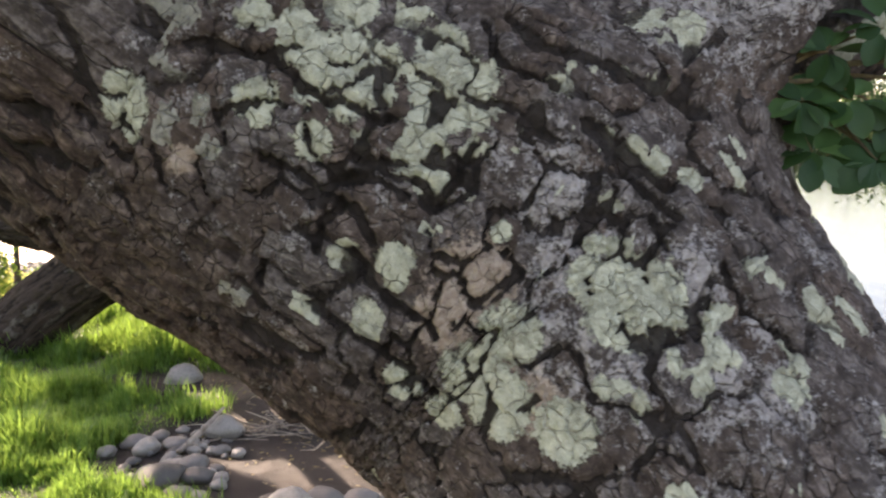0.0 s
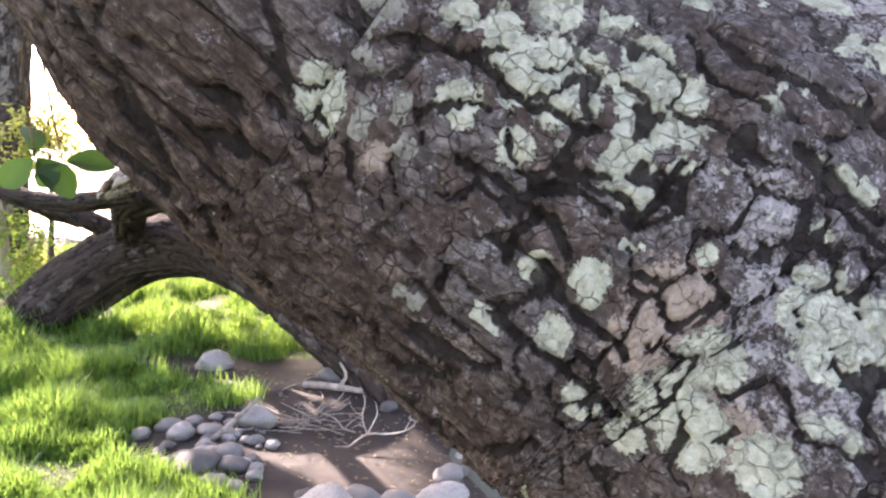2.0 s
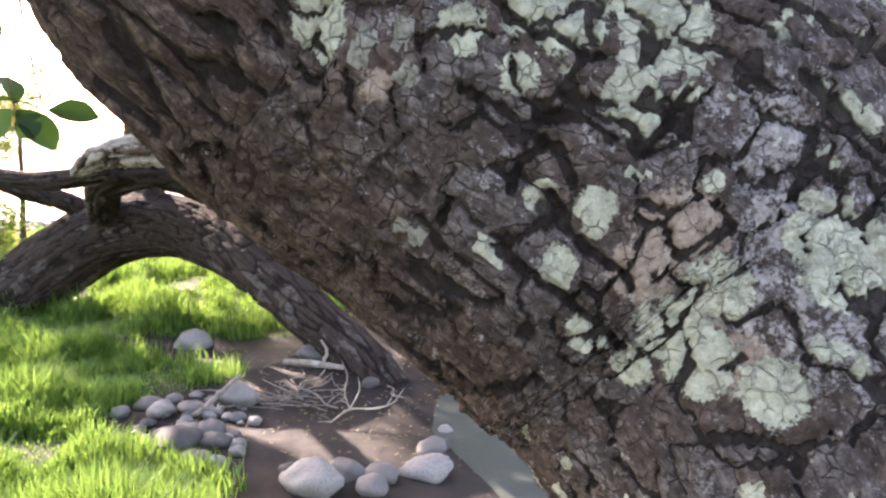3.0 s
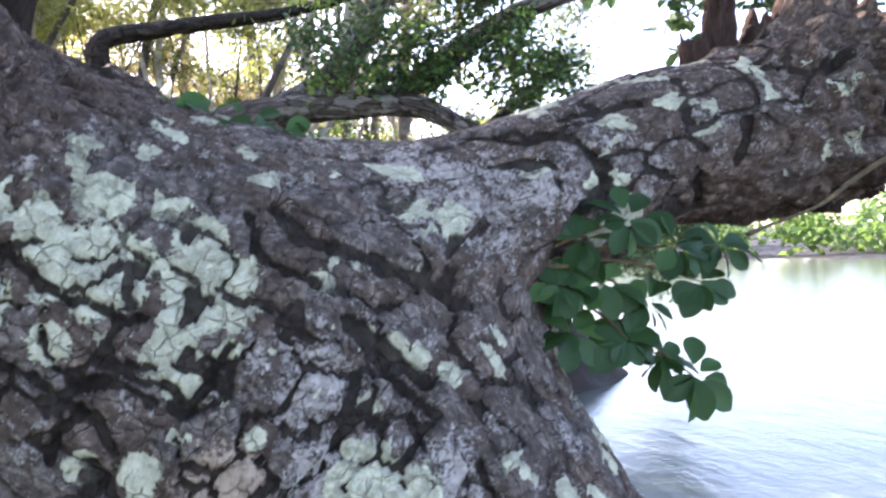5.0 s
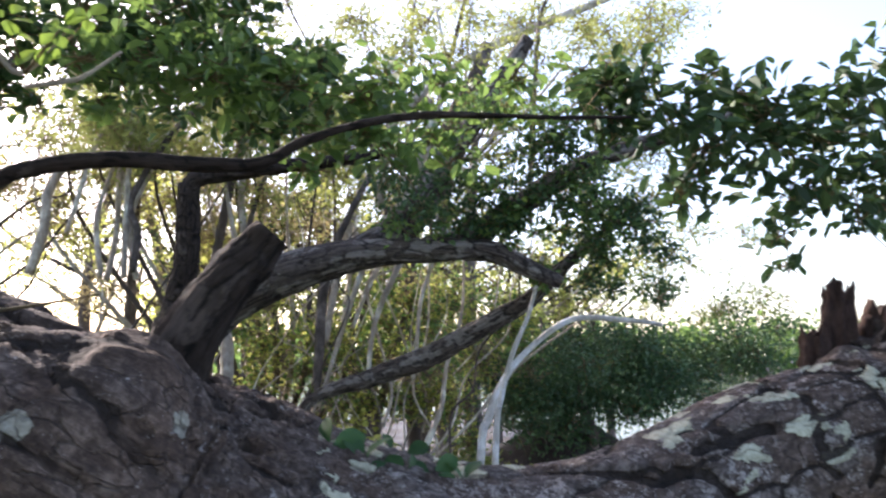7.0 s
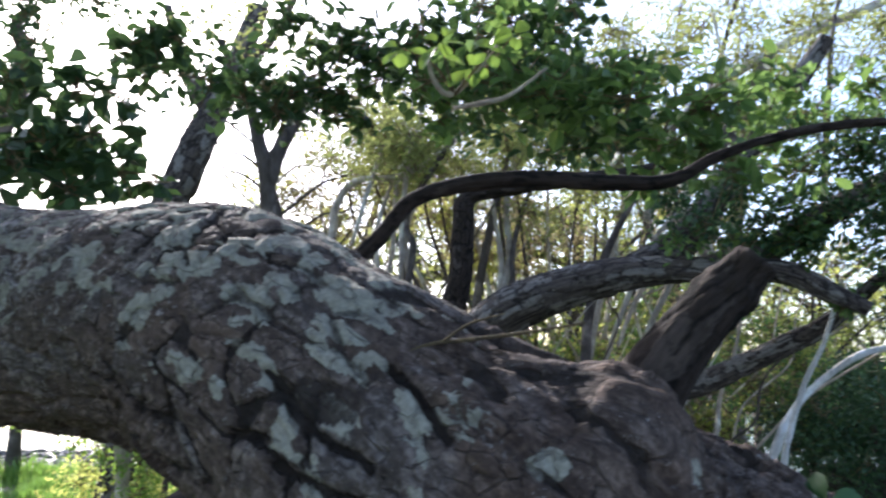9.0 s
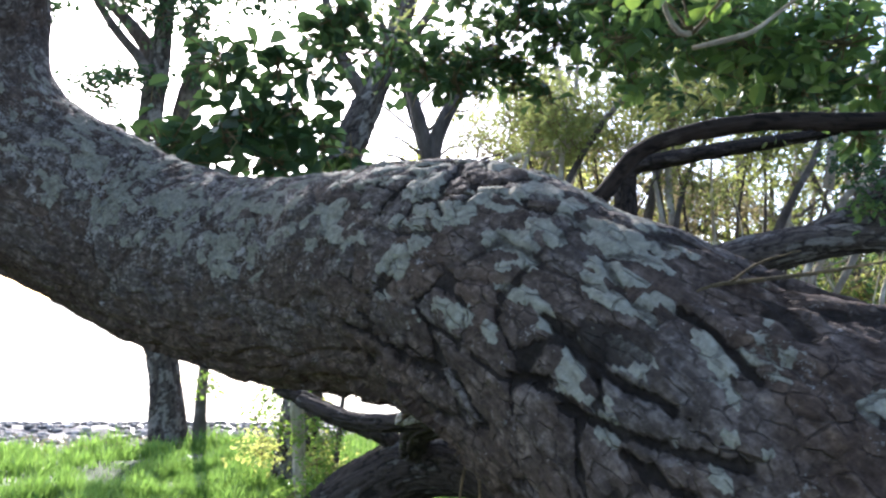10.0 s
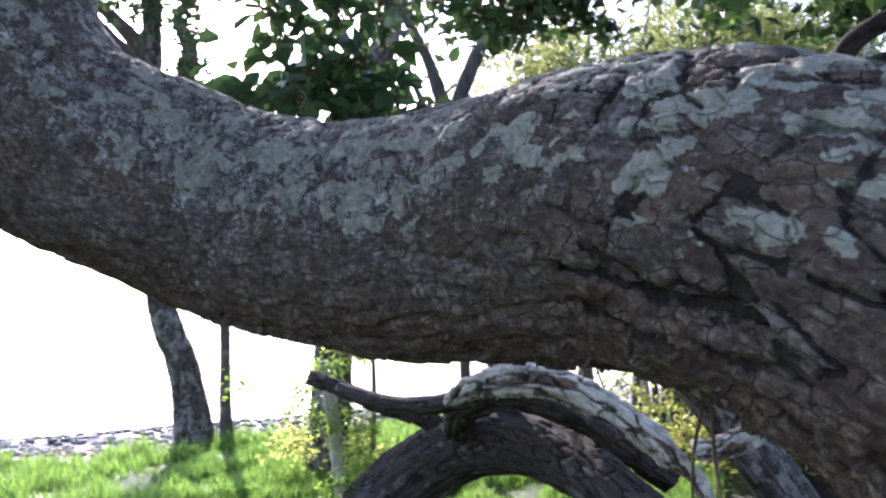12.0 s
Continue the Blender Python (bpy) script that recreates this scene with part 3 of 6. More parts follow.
WHITE_SPOTS = [(0.12, 0.67, 1.27, 0.077), (0.16, 0.65, 1.2, 0.096), (0.21, 0.67, 1.25, 0.065), (0.25, 0.64, 1.17, 0.087), (0.07, 0.66, 1.21, 0.052), (0.1, 0.7, 1.33, 0.063), (0.28, 0.85, 1.51, 0.109), (0.38, 0.86, 1.53, 0.054), (0.22, 0.88, 1.54, 0.071)]
WHITE_SPOTS_SADDLE = [(-0.1, 0.74, 1.46, 0.043), (0.26, 0.85, 1.51, 0.062), (0.28, 0.85, 1.46, 0.056), (0.0, 0.74, 1.44, 0.037), (0.14, 0.9, 1.54, 0.064), (-0.1, 0.78, 1.55, 0.035), (-0.0, 0.76, 1.48, 0.033), (0.07, 0.84, 1.52, 0.042), (0.2, 0.89, 1.55, 0.045)]
WHITE_SPOTS_LIMB = [(0.485, 0.922, 1.591, 0.033), (0.773, 1.01, 1.647, 0.053), (0.644, 0.956, 1.624, 0.073), (0.541, 0.916, 1.548, 0.045)]
CREST_SPOTS = [(-0.77, 0.92, 1.88, 0.054), (-0.67, 0.88, 1.85, 0.037), (-0.55, 0.83, 1.82, 0.045), (-0.49, 0.83, 1.81, 0.035), (-0.6, 0.82, 1.81, 0.024), (-0.5, 0.76, 1.75, 0.019), (-0.55, 0.75, 1.72, 0.022), (-0.5, 0.73, 1.69, 0.023), (-0.53, 0.72, 1.64, 0.021), (-0.57, 0.74, 1.67, 0.012), (-0.38, 0.72, 1.69, 0.017), (-0.4, 0.76, 1.74, 0.013), (-0.32, 0.72, 1.67, 0.017), (-0.23, 0.81, 1.67, 0.017), (-0.55, 0.79, 1.77, 0.023), (-0.79, 0.87, 1.78, 0.042)]
REACH_SPOTS = [(-1.33, 1.13, 1.92, 0.092), (-1.45, 1.14, 1.9, 0.075), (-1.06, 1.07, 1.92, 0.061), (-1.17, 1.05, 1.83, 0.054), (-1.78, 1.23, 2.05, 0.17), (-0.76, 0.91, 1.88, 0.036), (-0.73, 0.87, 1.84, 0.028), (-0.92, 0.95, 1.86, 0.037), (-0.55, 0.75, 1.72, 0.019), (-0.5, 0.73, 1.69, 0.019), (-0.56, 0.74, 1.68, 0.011), (-0.53, 0.72, 1.66, 0.022), (-0.43, 0.69, 1.64, 0.015), (-0.47, 0.69, 1.63, 0.013), (-0.4, 0.68, 1.63, 0.015)]


def settled(q, p, most=0.06):
    """The place of the skin that is nearest to p, or None where the skin is farther off than most."""
    far = ((q - p) ** 2).sum(1)
    k = far.argmin()
    return q[k] if far[k] < most ** 2 else None


def spread(q, spots):
    best = np.zeros(len(q))
    for x, y, z, r in spots:
        p = settled(q, (x, y, z))
        if p is not None:
            best = np.maximum(best, 1.15 - np.linalg.norm(q - p, axis=1) / (r * 1.25))
    return np.clip(best, 0, 1)


def rift_depth(q, lines, width):
    """How deep in one of the long cracks a point of the bark lies, 0..1."""
    best = np.full(len(q), 9.0)
    for pts in lines:
        p = [settled(q, k, 0.045) for k in pts]
        if any(k is None for k in p):
            continue
        p = np.array(p)
        near = np.where(np.linalg.norm(q - p.mean(0), axis=1) < np.linalg.norm(p - p.mean(0), axis=1).max() + 0.03)[0]
        w = q[near] + np.stack([soft_noise(q[near] * 70, 2, k) for k in (1, 2, 3)], 1) * 0.006
        for a, b in zip(p[:-1], p[1:]):
            t = np.clip((w - a) @ (b - a) / ((b - a) @ (b - a)), 0, 1)
            best[near] = np.minimum(best[near], np.linalg.norm(w - a - t[:, None] * (b - a), axis=1))
    return 1 - smooth(width * 0.35, width, best)


def fillet(q, out, other, reach=0.11, most=0.07):
    """How far the skin of a limb swells outwards where another limb joins it, and how much of the skin there is the other one's."""
    line = glide(other, 120)[0]
    grow, lost = np.zeros(len(q)), np.zeros(len(q))
    near = np.where(np.abs(q[:, None, :] - line[None, ::6, :3]).max(2).min(1) < line[:, 3].max() + 0.2)[0]
    for some in np.array_split(near, max(1, len(near) // 20000)):
        e = np.zeros(len(some))
        for _ in range(9):
            p = q[some] + out[some] * e[:, None]
            d = np.full(len(some), 9.0)
            for c in line:
                d = np.minimum(d, np.linalg.norm(p - c[:3], axis=1) - c[3])
            h = np.clip(0.5 + 0.5 * (d - e) / reach, 0, 1)
            e = np.clip(e - 0.7 * (d * (1 - h) + e * h - reach * h * (1 - h)), 0, most)
        grow[some], lost[some] = e, smooth(0.0, -0.02, d - e)
    return grow, lost


def plates(g, size, seed, wide):
    """Cracked plates: crack 0..1, the plate's number and its slope. Some neighbouring plates stay joined."""
    d1, d2, who, off, other = cells(g / size, seed)
    joined = (who + other) * 37.7 % 1.0
    open_ = smooth(0.22, 0.6, joined)
    w = wide * (0.45 + 0.9 * joined)
    slope = off[:, 0] * np.cos(who * 40) + off[:, 1] * np.sin(who * 40) + off[:, 2] * np.cos(who * 90)
    return (1 - smooth(w * 0.45, w, d2 - d1)) * open_, who, slope


def bark_mesh(name, stations, step, plate, depth, seed, torn=0.0, knobs=(), stretch=0.4, plain=False, joins=None):
    """Bark broken into flat raised plates by deep cracks that follow the grain; long ridges on the underside."""
    arr = np.array(stations)
    span = np.linalg.norm(np.diff(arr[:, :3], axis=0), axis=1).sum()
    rings, around = int(span / step), int(2 * np.pi * arr[:, 3].mean() / step)
    line, s, a, out = tube_grid(stations, rings, around)
    r = line[:, 3]
    q = (line[:, None, :3] + out * r[:, None, None]).reshape(-1, 3)
    flat = out.reshape(-1, 3)
    run = np.r_[0, np.cumsum(np.linalg.norm(np.diff(line[:, :3], axis=0), axis=1))]
    # straightened: round the limb, and along it with the plates drawn out
    g = np.stack([r[:, None] * np.cos(a), r[:, None] * np.sin(a), (run * (1 - stretch))[:, None].repeat(around, 1)], -1).reshape(-1, 3)
    swell = (soft_noise(q * 4.2, 3, seed) * 0.016 + soft_noise(q * 11, 3, seed + 3) * 0.005) * min(1, arr[:, 3].mean() / 0.18)
    for x, y, z, wide, high in knobs:
        swell = swell + high * np.exp(-(np.linalg.norm(q - (x, y, z), axis=1) / wide) ** 2)
    if joins:
        grow, lost = fillet(q, flat, joins)
        swell = swell + grow - 0.012 * lost
    warp = np.stack([soft_noise(g * 1.1 / plate, 2, seed + k) * 0.2 + soft_noise(g * 7 / plate, 2, seed + k + 5) * 0.075 for k in (31, 47, 63)], 1) * plate
    rift, who, slope = plates(g + warp, plate, seed, 0.15)
    small, who2, slope2 = plates(g + warp * 1.2, plate * 0.5, seed + 5, 0.17)
    broad = smooth(-0.5, 0.3, soft_noise(g * 5, 2, seed + 77))
    small = small * np.minimum(1, 0.25 + 0.6 * broad + (0 if plain else 0.45) * smooth(-0.35, -0.6, q[:, 0]))
    h = -depth * rift * (0.8 + 0.4 * broad) - depth * 0.4 * small + (who - 0.5) * depth * 0.5 + (who2 - 0.5) * depth * 0.3 + slope * depth * 0.3 + slope2 * depth * 0.25
    # long ridges of fibre underneath, where the colour is also darkened as shade
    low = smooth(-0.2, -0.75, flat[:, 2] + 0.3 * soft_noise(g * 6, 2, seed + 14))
    if not plain:
        # furrowed along the grain about the knob
        low = np.maximum(low, 0.75 * smooth(1.53, 1.62, q[:, 2]) * smooth(-0.5, -0.36, q[:, 0]) * smooth(0.02, -0.1, q[:, 0]))
    ridge, who3, slope3 = plates(g * (1, 1, 0.38) + warp * 0.8, plate * 0.8, seed + 11, 0.3)
    h = h * (1 - low) + low * (-depth * 1.5 * ridge + (who3 - 0.5) * depth * 1.5 + slope3 * depth * 1.1 + slope2 * depth * 0.3)
    crack = np.maximum(rift, small * 0.55) * (1 - low) + low * np.maximum(ridge, small * 0.4)
    skin = q + flat * swell[:, None]
    long_cracks = 0 if plain else np.maximum(rift_depth(skin, RIFTS + RIFTS_LOW + RIFTS_REACH, 0.008), rift_depth(skin, RIFTS_LIMB, 0.0155))
    if not plain:
        # some stretches are deeply cracked, others nearly whole; the reach is only finely broken
        calm = (0.62 + 0.38 * smooth(-0.35, 0.25, soft_noise(g * 7, 2, seed + 21))) * (1 - 0.4 * smooth(-0.7, -1.1, q[:, 0]))
        h, crack = h * (0.35 + 0.65 * calm), crack * calm
    h = swell + h - 0.012 * long_cracks + soft_noise(g * 7 / plate, 3, seed + 90) * depth * 0.18
    if torn:
        tail = smooth(0.55, 1.0, s / s[-1])[:, None].repeat(around, 1).ravel()
        low = np.maximum(low, tail * (plain is False))
        h = h + tail * torn * (soft_noise(q * 16, 3, seed + 5) + 0.9 * soft_noise(q * 42, 2, seed + 8))
    q = q + flat * h[:, None]
    ends = np.stack([line[0, :3], line[-1, :3]])
    pad = lambda v: np.r_[v, 0, 0]
    # fibre: ridged, furrowed or torn bark, and the underside's painted shade
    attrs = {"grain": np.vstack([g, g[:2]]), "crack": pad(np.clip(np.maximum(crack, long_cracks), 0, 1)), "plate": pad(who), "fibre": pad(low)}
    if not plain:
        chip = (who2 - 0.5) * 0.7
        green = spread(q, [(x, y, z, rad * 1.25) for x, y, z, rad in GREEN_SPOTS + GREEN_SPOTS_LOW])
        green = np.where(green > 0.02, green + chip * 0.3, 0)
        high = spread(q, CREST_SPOTS + REACH_SPOTS)
        high = np.where(high > 0.02, high - 0.12 + chip * 0.5, 0)
        upper = smooth(-0.45, 0.3, flat[:, 2])
        saddle = spread(q, WHITE_SPOTS_SADDLE + WHITE_SPOTS_LIMB)
        # single pale flakes, many on the upper side of the reach, few on the front
        patchy = soft_noise(q * 9, 3, seed + 55)
        often = 0.9 - 0.3 * smooth(-0.25, -0.5, q[:, 0]) * smooth(-0.1, 0.5, flat[:, 2]) - 0.3 * patchy
        flake = smooth(often, often + 0.04, who2) * (1 - low) * np.where(q[:, 0] < -0.3, smooth(-0.25, 0.1, flat[:, 2]), 1)
        scale = np.maximum(smooth(0.45, 0.6, high + chip * 0.5), flake * smooth(0.05, -0.2, q[:, 0]))
        white = np.maximum(spread(q, WHITE_SPOTS) * 0.95, saddle * 0.6 + chip * 0.2)
        white = np.maximum(white, (0.55 + chip * 0.3 + 0.2 * patchy) * smooth(-0.75, -1.15, q[:, 0]) * upper)
        white = np.maximum(white, (0.3 + 0.35 * patchy) * smooth(-0.4, -0.15, q[:, 0]) * (1 - low))
        green = np.maximum(np.maximum(green, 0.75 * flake * smooth(-0.3, -0.1, q[:, 0])), saddle * 0.22 + chip * 0.5)
        attrs["lichen_scale"] = pad(np.clip(scale, 0, 1))
        attrs.update({"lichen_green": pad(np.clip(green, 0, 1)), "lichen_white": pad(np.clip(white, 0, 1.2)), "lichen_tan": pad(spread(q, TAN_SPOTS))})
    return mesh_from(name, np.vstack([q, ends]), tube_faces(rings, around), caps(rings, around, rings * around), attrs=attrs)


tree = thing("leaning_tree", "old leaning tree with cracked grey bark and pale lichen", "tree", (0.8, 0.4, 0))
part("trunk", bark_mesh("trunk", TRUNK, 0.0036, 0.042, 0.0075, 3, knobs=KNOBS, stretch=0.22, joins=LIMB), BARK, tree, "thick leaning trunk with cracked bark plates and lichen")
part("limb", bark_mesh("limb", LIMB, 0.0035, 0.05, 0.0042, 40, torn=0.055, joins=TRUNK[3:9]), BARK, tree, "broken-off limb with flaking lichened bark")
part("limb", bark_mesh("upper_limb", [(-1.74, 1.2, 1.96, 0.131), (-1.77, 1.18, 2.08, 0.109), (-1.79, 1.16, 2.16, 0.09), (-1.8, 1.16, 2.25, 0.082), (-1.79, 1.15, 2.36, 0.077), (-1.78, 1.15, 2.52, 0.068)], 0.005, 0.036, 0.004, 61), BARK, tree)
part("broken_stub", bark_mesh("stub", [(-0.27, 0.97, 1.58, 0.06), (-0.22, 0.925, 1.73, 0.04), (-0.17, 0.91, 1.81, 0.03), (-0.135, 0.905, 1.85, 0.027), (-0.112, 0.905, 1.877, 0.026)], 0.003, 0.02, 0.0016, 17, torn=0.009, plain=True, stretch=0.7), DARK_RUGGED, tree, "dark broken branch stub")
part("side_branch", bark_mesh("side_branch", [(-0.72, 1.1, 1.76, 0.016), (-0.66, 1.2, 1.87, 0.015), (-0.6, 1.22, 1.945, 0.014), (-0.56, 1.22, 1.995, 0.014), (-0.5, 1.22, 2.02, 0.014), (-0.42, 1.22, 2.035, 0.014), (-0.35, 1.23, 2.04, 0.014), (-0.24, 1.24, 2.04, 0.013), (-0.16, 1.24, 2.045, 0.011), (-0.09, 1.24, 2.085, 0.009), (0.01, 1.24, 2.12, 0.008), (0.1, 1.25, 2.14, 0.007), (0.18, 1.25, 2.145, 0.006), (0.33, 1.26, 2.15, 0.005), (0.5, 1.3, 2.17, 0.003)], 0.004, 0.018, 0.0014, 45, plain=True, stretch=0.7), DARK_RUGGED, tree, "thin branch arching over the trunk")


def splinter_mesh(name, base, tip, radius, seed, rough=0.3, ragged=0.45):
    """Torn upright wood: ribbed sides and a jagged broken top."""
    rings, around = 26, 44
    a = np.linspace(0, 2 * np.pi, around, endpoint=False)
    line = np.linspace(base, tip, rings)
    u, v = frames(line)
    rib = soft_noise(np.stack([np.cos(a) * 3, np.sin(a) * 3, np.full(around, seed)], 1), 3, seed)
    tall = 1 + ragged * soft_noise(np.stack([np.cos(a) * 2.2, np.sin(a) * 2.2, np.full(around, seed + 5.0)], 1), 3, seed + 4)
    t = np.linspace(0, 1, rings)[:, None]
    length = np.linalg.norm(np.subtract(tip, base))
    axis = np.subtract(tip, base) / length
    r = radius * (1.25 - 0.45 * t) * (1 + rough * rib[None, :])
    pos = np.array(base)[None, None, :] + axis * (t * tall[None, :] * length)[..., None] + r[..., None] * (np.cos(a)[None, :, None] * u[:, None, :] + np.sin(a)[None, :, None] * v[:, None, :])
    q = pos.reshape(-1, 3)
    q = q + np.stack([soft_noise(q * 90, 3, seed + k) for k in range(3)], 1) * 0.006
    ends = np.stack([np.array(base), np.array(base) + axis * length * 0.7])
    return mesh_from(name, np.vstack([q, ends]), tube_faces(rings, around), caps(rings, around, rings * around))


for k, (b, t, r) in enumerate((((0.763, 1.13, 1.647), (0.775, 1.131, 1.84), 0.03), ((0.728, 1.116, 1.679), (0.722, 1.116, 1.762), 0.026), ((0.84, 1.126, 1.736), (0.852, 1.127, 1.808), 0.028), ((0.918, 1.144, 1.759), (0.936, 1.145, 1.844), 0.04),
                               ((0.991, 1.161, 1.76), (1.015, 1.163, 1.862), 0.045), ((1.077, 1.18, 1.739), (1.123, 1.179, 1.807), 0.04), ((0.941, 1.079, 1.586), (1.121, 1.111, 1.575), 0.042), ((0.892, 1.052, 1.603), (1.014, 1.084, 1.558), 0.035))):
    part("splinter", splinter_mesh("splinter", b, t, r, 23 + 7 * k, ragged=0.14 if k == 0 else 0.4), SPLINTER, tree, "jagged splinter of broken brown wood")
part("shoot", branch_mesh("shoot", [(1.004, 1.196, 1.84, 0.017), (1.016, 1.186, 1.907, 0.016), (1.016, 1.175, 1.975, 0.012), (1.003, 1.162, 2.076, 0.009), (0.955, 1.158, 2.164, 0.007)], 8, 0.02, 0.1, 2), LIMB_BARK, tree)
part("twig", branch_mesh("twig", [(0.309, 0.898, 1.412, 0.006), (0.341, 0.879, 1.422, 0.004), (0.373, 0.861, 1.432, 0.004), (0.395, 0.841, 1.432, 0.002)], 6, 0.01, 0.15, 4), TWIG_BARK, tree)
part("twig", branch_mesh("twig_b", [(0.56, 0.744, 1.462, 0.003), (0.606, 0.769, 1.472, 0.002), (0.687, 0.795, 1.493, 0.002), (0.757, 0.821, 1.525, 0.003), (0.84, 0.849, 1.558, 0.003), (0.949, 0.866, 1.592, 0.003)], 6, 0.01, 0.15, 5), TWIG_BARK, tree)
part("twig", branch_mesh("twig_c", [(-0.485, 0.775, 1.735, 0.0014), (-0.45, 0.79, 1.765, 0.0018), (-0.4, 0.81, 1.776, 0.002), (-0.35, 0.83, 1.786, 0.0018), (-0.29, 0.85, 1.8, 0.001)], 6, 0.01, 0.15, 6), TWIG_BARK, tree, "thin dry twig lying on the bark")
part("twig", branch_mesh("twig_d", [(-0.43, 0.798, 1.77, 0.0015), (-0.405, 0.8, 1.79, 0.0014), (-0.37, 0.8, 1.802, 0.0008)], 6, 0.01, 0.15, 7), TWIG_BARK, tree)


def leaf_blade(length, width, bend, seed):
    """A rounded leaf, broadest past its middle, folded along the midrib and slightly wavy."""
    rng = random.Random(seed)
    n = 7
    vs, fs = [], []
    for i in range(n + 1):
        t = i / n
        w = width * 0.5 * max(0.02, math.sin(math.pi * t ** 1.25 * 0.985)) ** 0.62
        z = -bend * t * t * length
        for k in (-1, -0.5, 0, 0.5, 1):
            vs.append((w * k, length * t, z + 0.22 * w * abs(k) + rng.uniform(-1, 1) * 0.02 * width))
    for i in range(n):
        for k in range(4):
            q = i * 5 + k
            fs.append((q, q + 1, q + 6, q + 5))
    return mesh_from("leaf", np.array(vs), np.array(fs))


LEAVES = [leaf_blade(0.043, 0.031, 0.15, 1), leaf_blade(0.048, 0.033, 0.3, 2), leaf_blade(0.036, 0.028, 0.1, 3)]


def sprig(parent, clumps, seed, root, per=7, label="", size=1.0, material=None):
    """A leafy shoot: thin stems, and each leaf an object of its own."""
    rng = random.Random(seed)
    stem = None
    blades_of = [me.copy() for me in LEAVES]
    for me in blades_of:
        me.materials.append(material or SPRIG_LEAF)
    for i, c in enumerate(clumps):
        p = Vector(c[:3])
        mid = (Vector(root) + p) / 2 + Vector((rng.uniform(-1, 1), rng.uniform(-1, 1), rng.uniform(0, 1))) * 0.012
        me = branch_mesh("stem", [(*root, 0.0026), (*mid, 0.002), (*p, 0.0012)], 5, 0.02, 0.1, seed + i)
        if stem is None:
            stem = part("sprig", me, TWIG_BARK, parent, label)
        else:
            part("stem", me, TWIG_BARK, stem)
        for k in range(per):
            a = 2 * math.pi * (k / per) + rng.uniform(-0.4, 0.4)
            d = Vector((math.cos(a), 0.5 * math.sin(a) - 0.15, math.sin(a) * 0.9 - 0.25)).normalized()
            up = Vector((rng.uniform(-0.7, 0.7), rng.uniform(-1.3, 0.2), rng.uniform(0.3, 1))).normalized()
            side = d.cross(up).normalized()
            up = side.cross(d)
            m = Matrix((side, d, up)).transposed().to_4x4()
            m.translation = p + d * c[3] * rng.uniform(0.0, 0.35)
            ob = new("leaf", blades_of[rng.randrange(3)])
            ob.parent = stem
            ob.matrix_world = m @ Matrix.Scale(size * rng.uniform(0.75, 1.2), 4)
    return stem


def sprig_leaf():
    m = Nodes("sprig_leaf")
    n = m.noise(60, 4)
    col = m.ramp(m.random(), (0.0, (0.016, 0.045, 0.014)), (0.8, (0.035, 0.085, 0.026)), (1.0, (0.07, 0.14, 0.04)))
    col = m.mix(m.step(n, 0.45, 0.7, 0, 0.4), col, (0.05, 0.09, 0.03))
    m.done(col, 0.5, Specular_IOR_Level=0.25)
    t = m.tree.nodes.new("ShaderNodeBsdfTranslucent")
    t.inputs[0].default_value = (0.06, 0.14, 0.025, 1)
    s = m.tree.nodes.new("ShaderNodeMixShader")
    s.inputs[0].default_value = 0.2
    m.link(m.bsdf.outputs[0], s.inputs[1])
    m.link(t.outputs[0], s.inputs[2])
    m.link(s.outputs[0], m.out.inputs[0])
    return m.mat


SPRIG_LEAF = sprig_leaf()
sprig(tree, [(0.417, 0.853, 1.463, 0.043), (0.472, 0.846, 1.484, 0.043), (0.54, 0.862, 1.451, 0.043), (0.384, 0.84, 1.411, 0.032), (0.439, 0.844, 1.41, 0.043), (0.395, 0.841, 1.357, 0.032), (0.461, 0.835, 1.345, 0.032), (0.505, 0.838, 1.322, 0.043), (0.539, 0.829, 1.3, 0.043), (0.573, 0.864, 1.407, 0.033), (0.494, 0.848, 1.387, 0.032), (0.608, 0.877, 1.45, 0.033)], 5, (0.363, 0.881, 1.443), 9, "hanging sprig of rounded dark green leaves", 0.86)
sprig(tree, [(0.04, 0.93, 1.61, 0.05), (0.08, 0.91, 1.595, 0.04), (0.0, 0.91, 1.61, 0.04), (0.12, 0.91, 1.585, 0.03), (-0.04, 0.92, 1.625, 0.03), (0.05, 0.9, 1.585, 0.03)], 6, (0.06, 0.94, 1.58), 6, "small leafy sprig growing on the bark", 0.75)
sprig(tree, [(-0.73, 1.12, 1.365, 0.03), (-0.775, 1.13, 1.37, 0.03)], 14, (-0.75, 1.1, 1.6), 3, "pointed green leaves hanging under the trunk", 1.35, SPRIG_LEAF)
crown(tree, thicken([(0.946, 1.895, 2.286, 0.16), (1.115, 1.894, 2.306, 0.177), (1.262, 1.868, 2.317, 0.177), (1.386, 1.854, 2.227, 0.162), (1.183, 1.892, 2.17, 0.118), (1.499, 1.84, 2.261, 0.147), (1.465, 1.853, 2.113, 0.103), (0.838, 1.889, 2.379, 0.144), (1.067, 1.891, 2.429, 0.162), (1.352, 1.844, 2.431, 0.177), (1.556, 1.839, 2.159, 0.088), (0.746, 1.984, 2.471, 0.129), (0.698, 1.933, 2.347, 0.131), (0.886, 1.908, 2.16, 0.111), (1.148, 1.882, 2.057, 0.091)], 1, 11), DARK_LEAF, 0.055, 0.55, 9, 11, 0.003, "dark leafy shoots against the light")
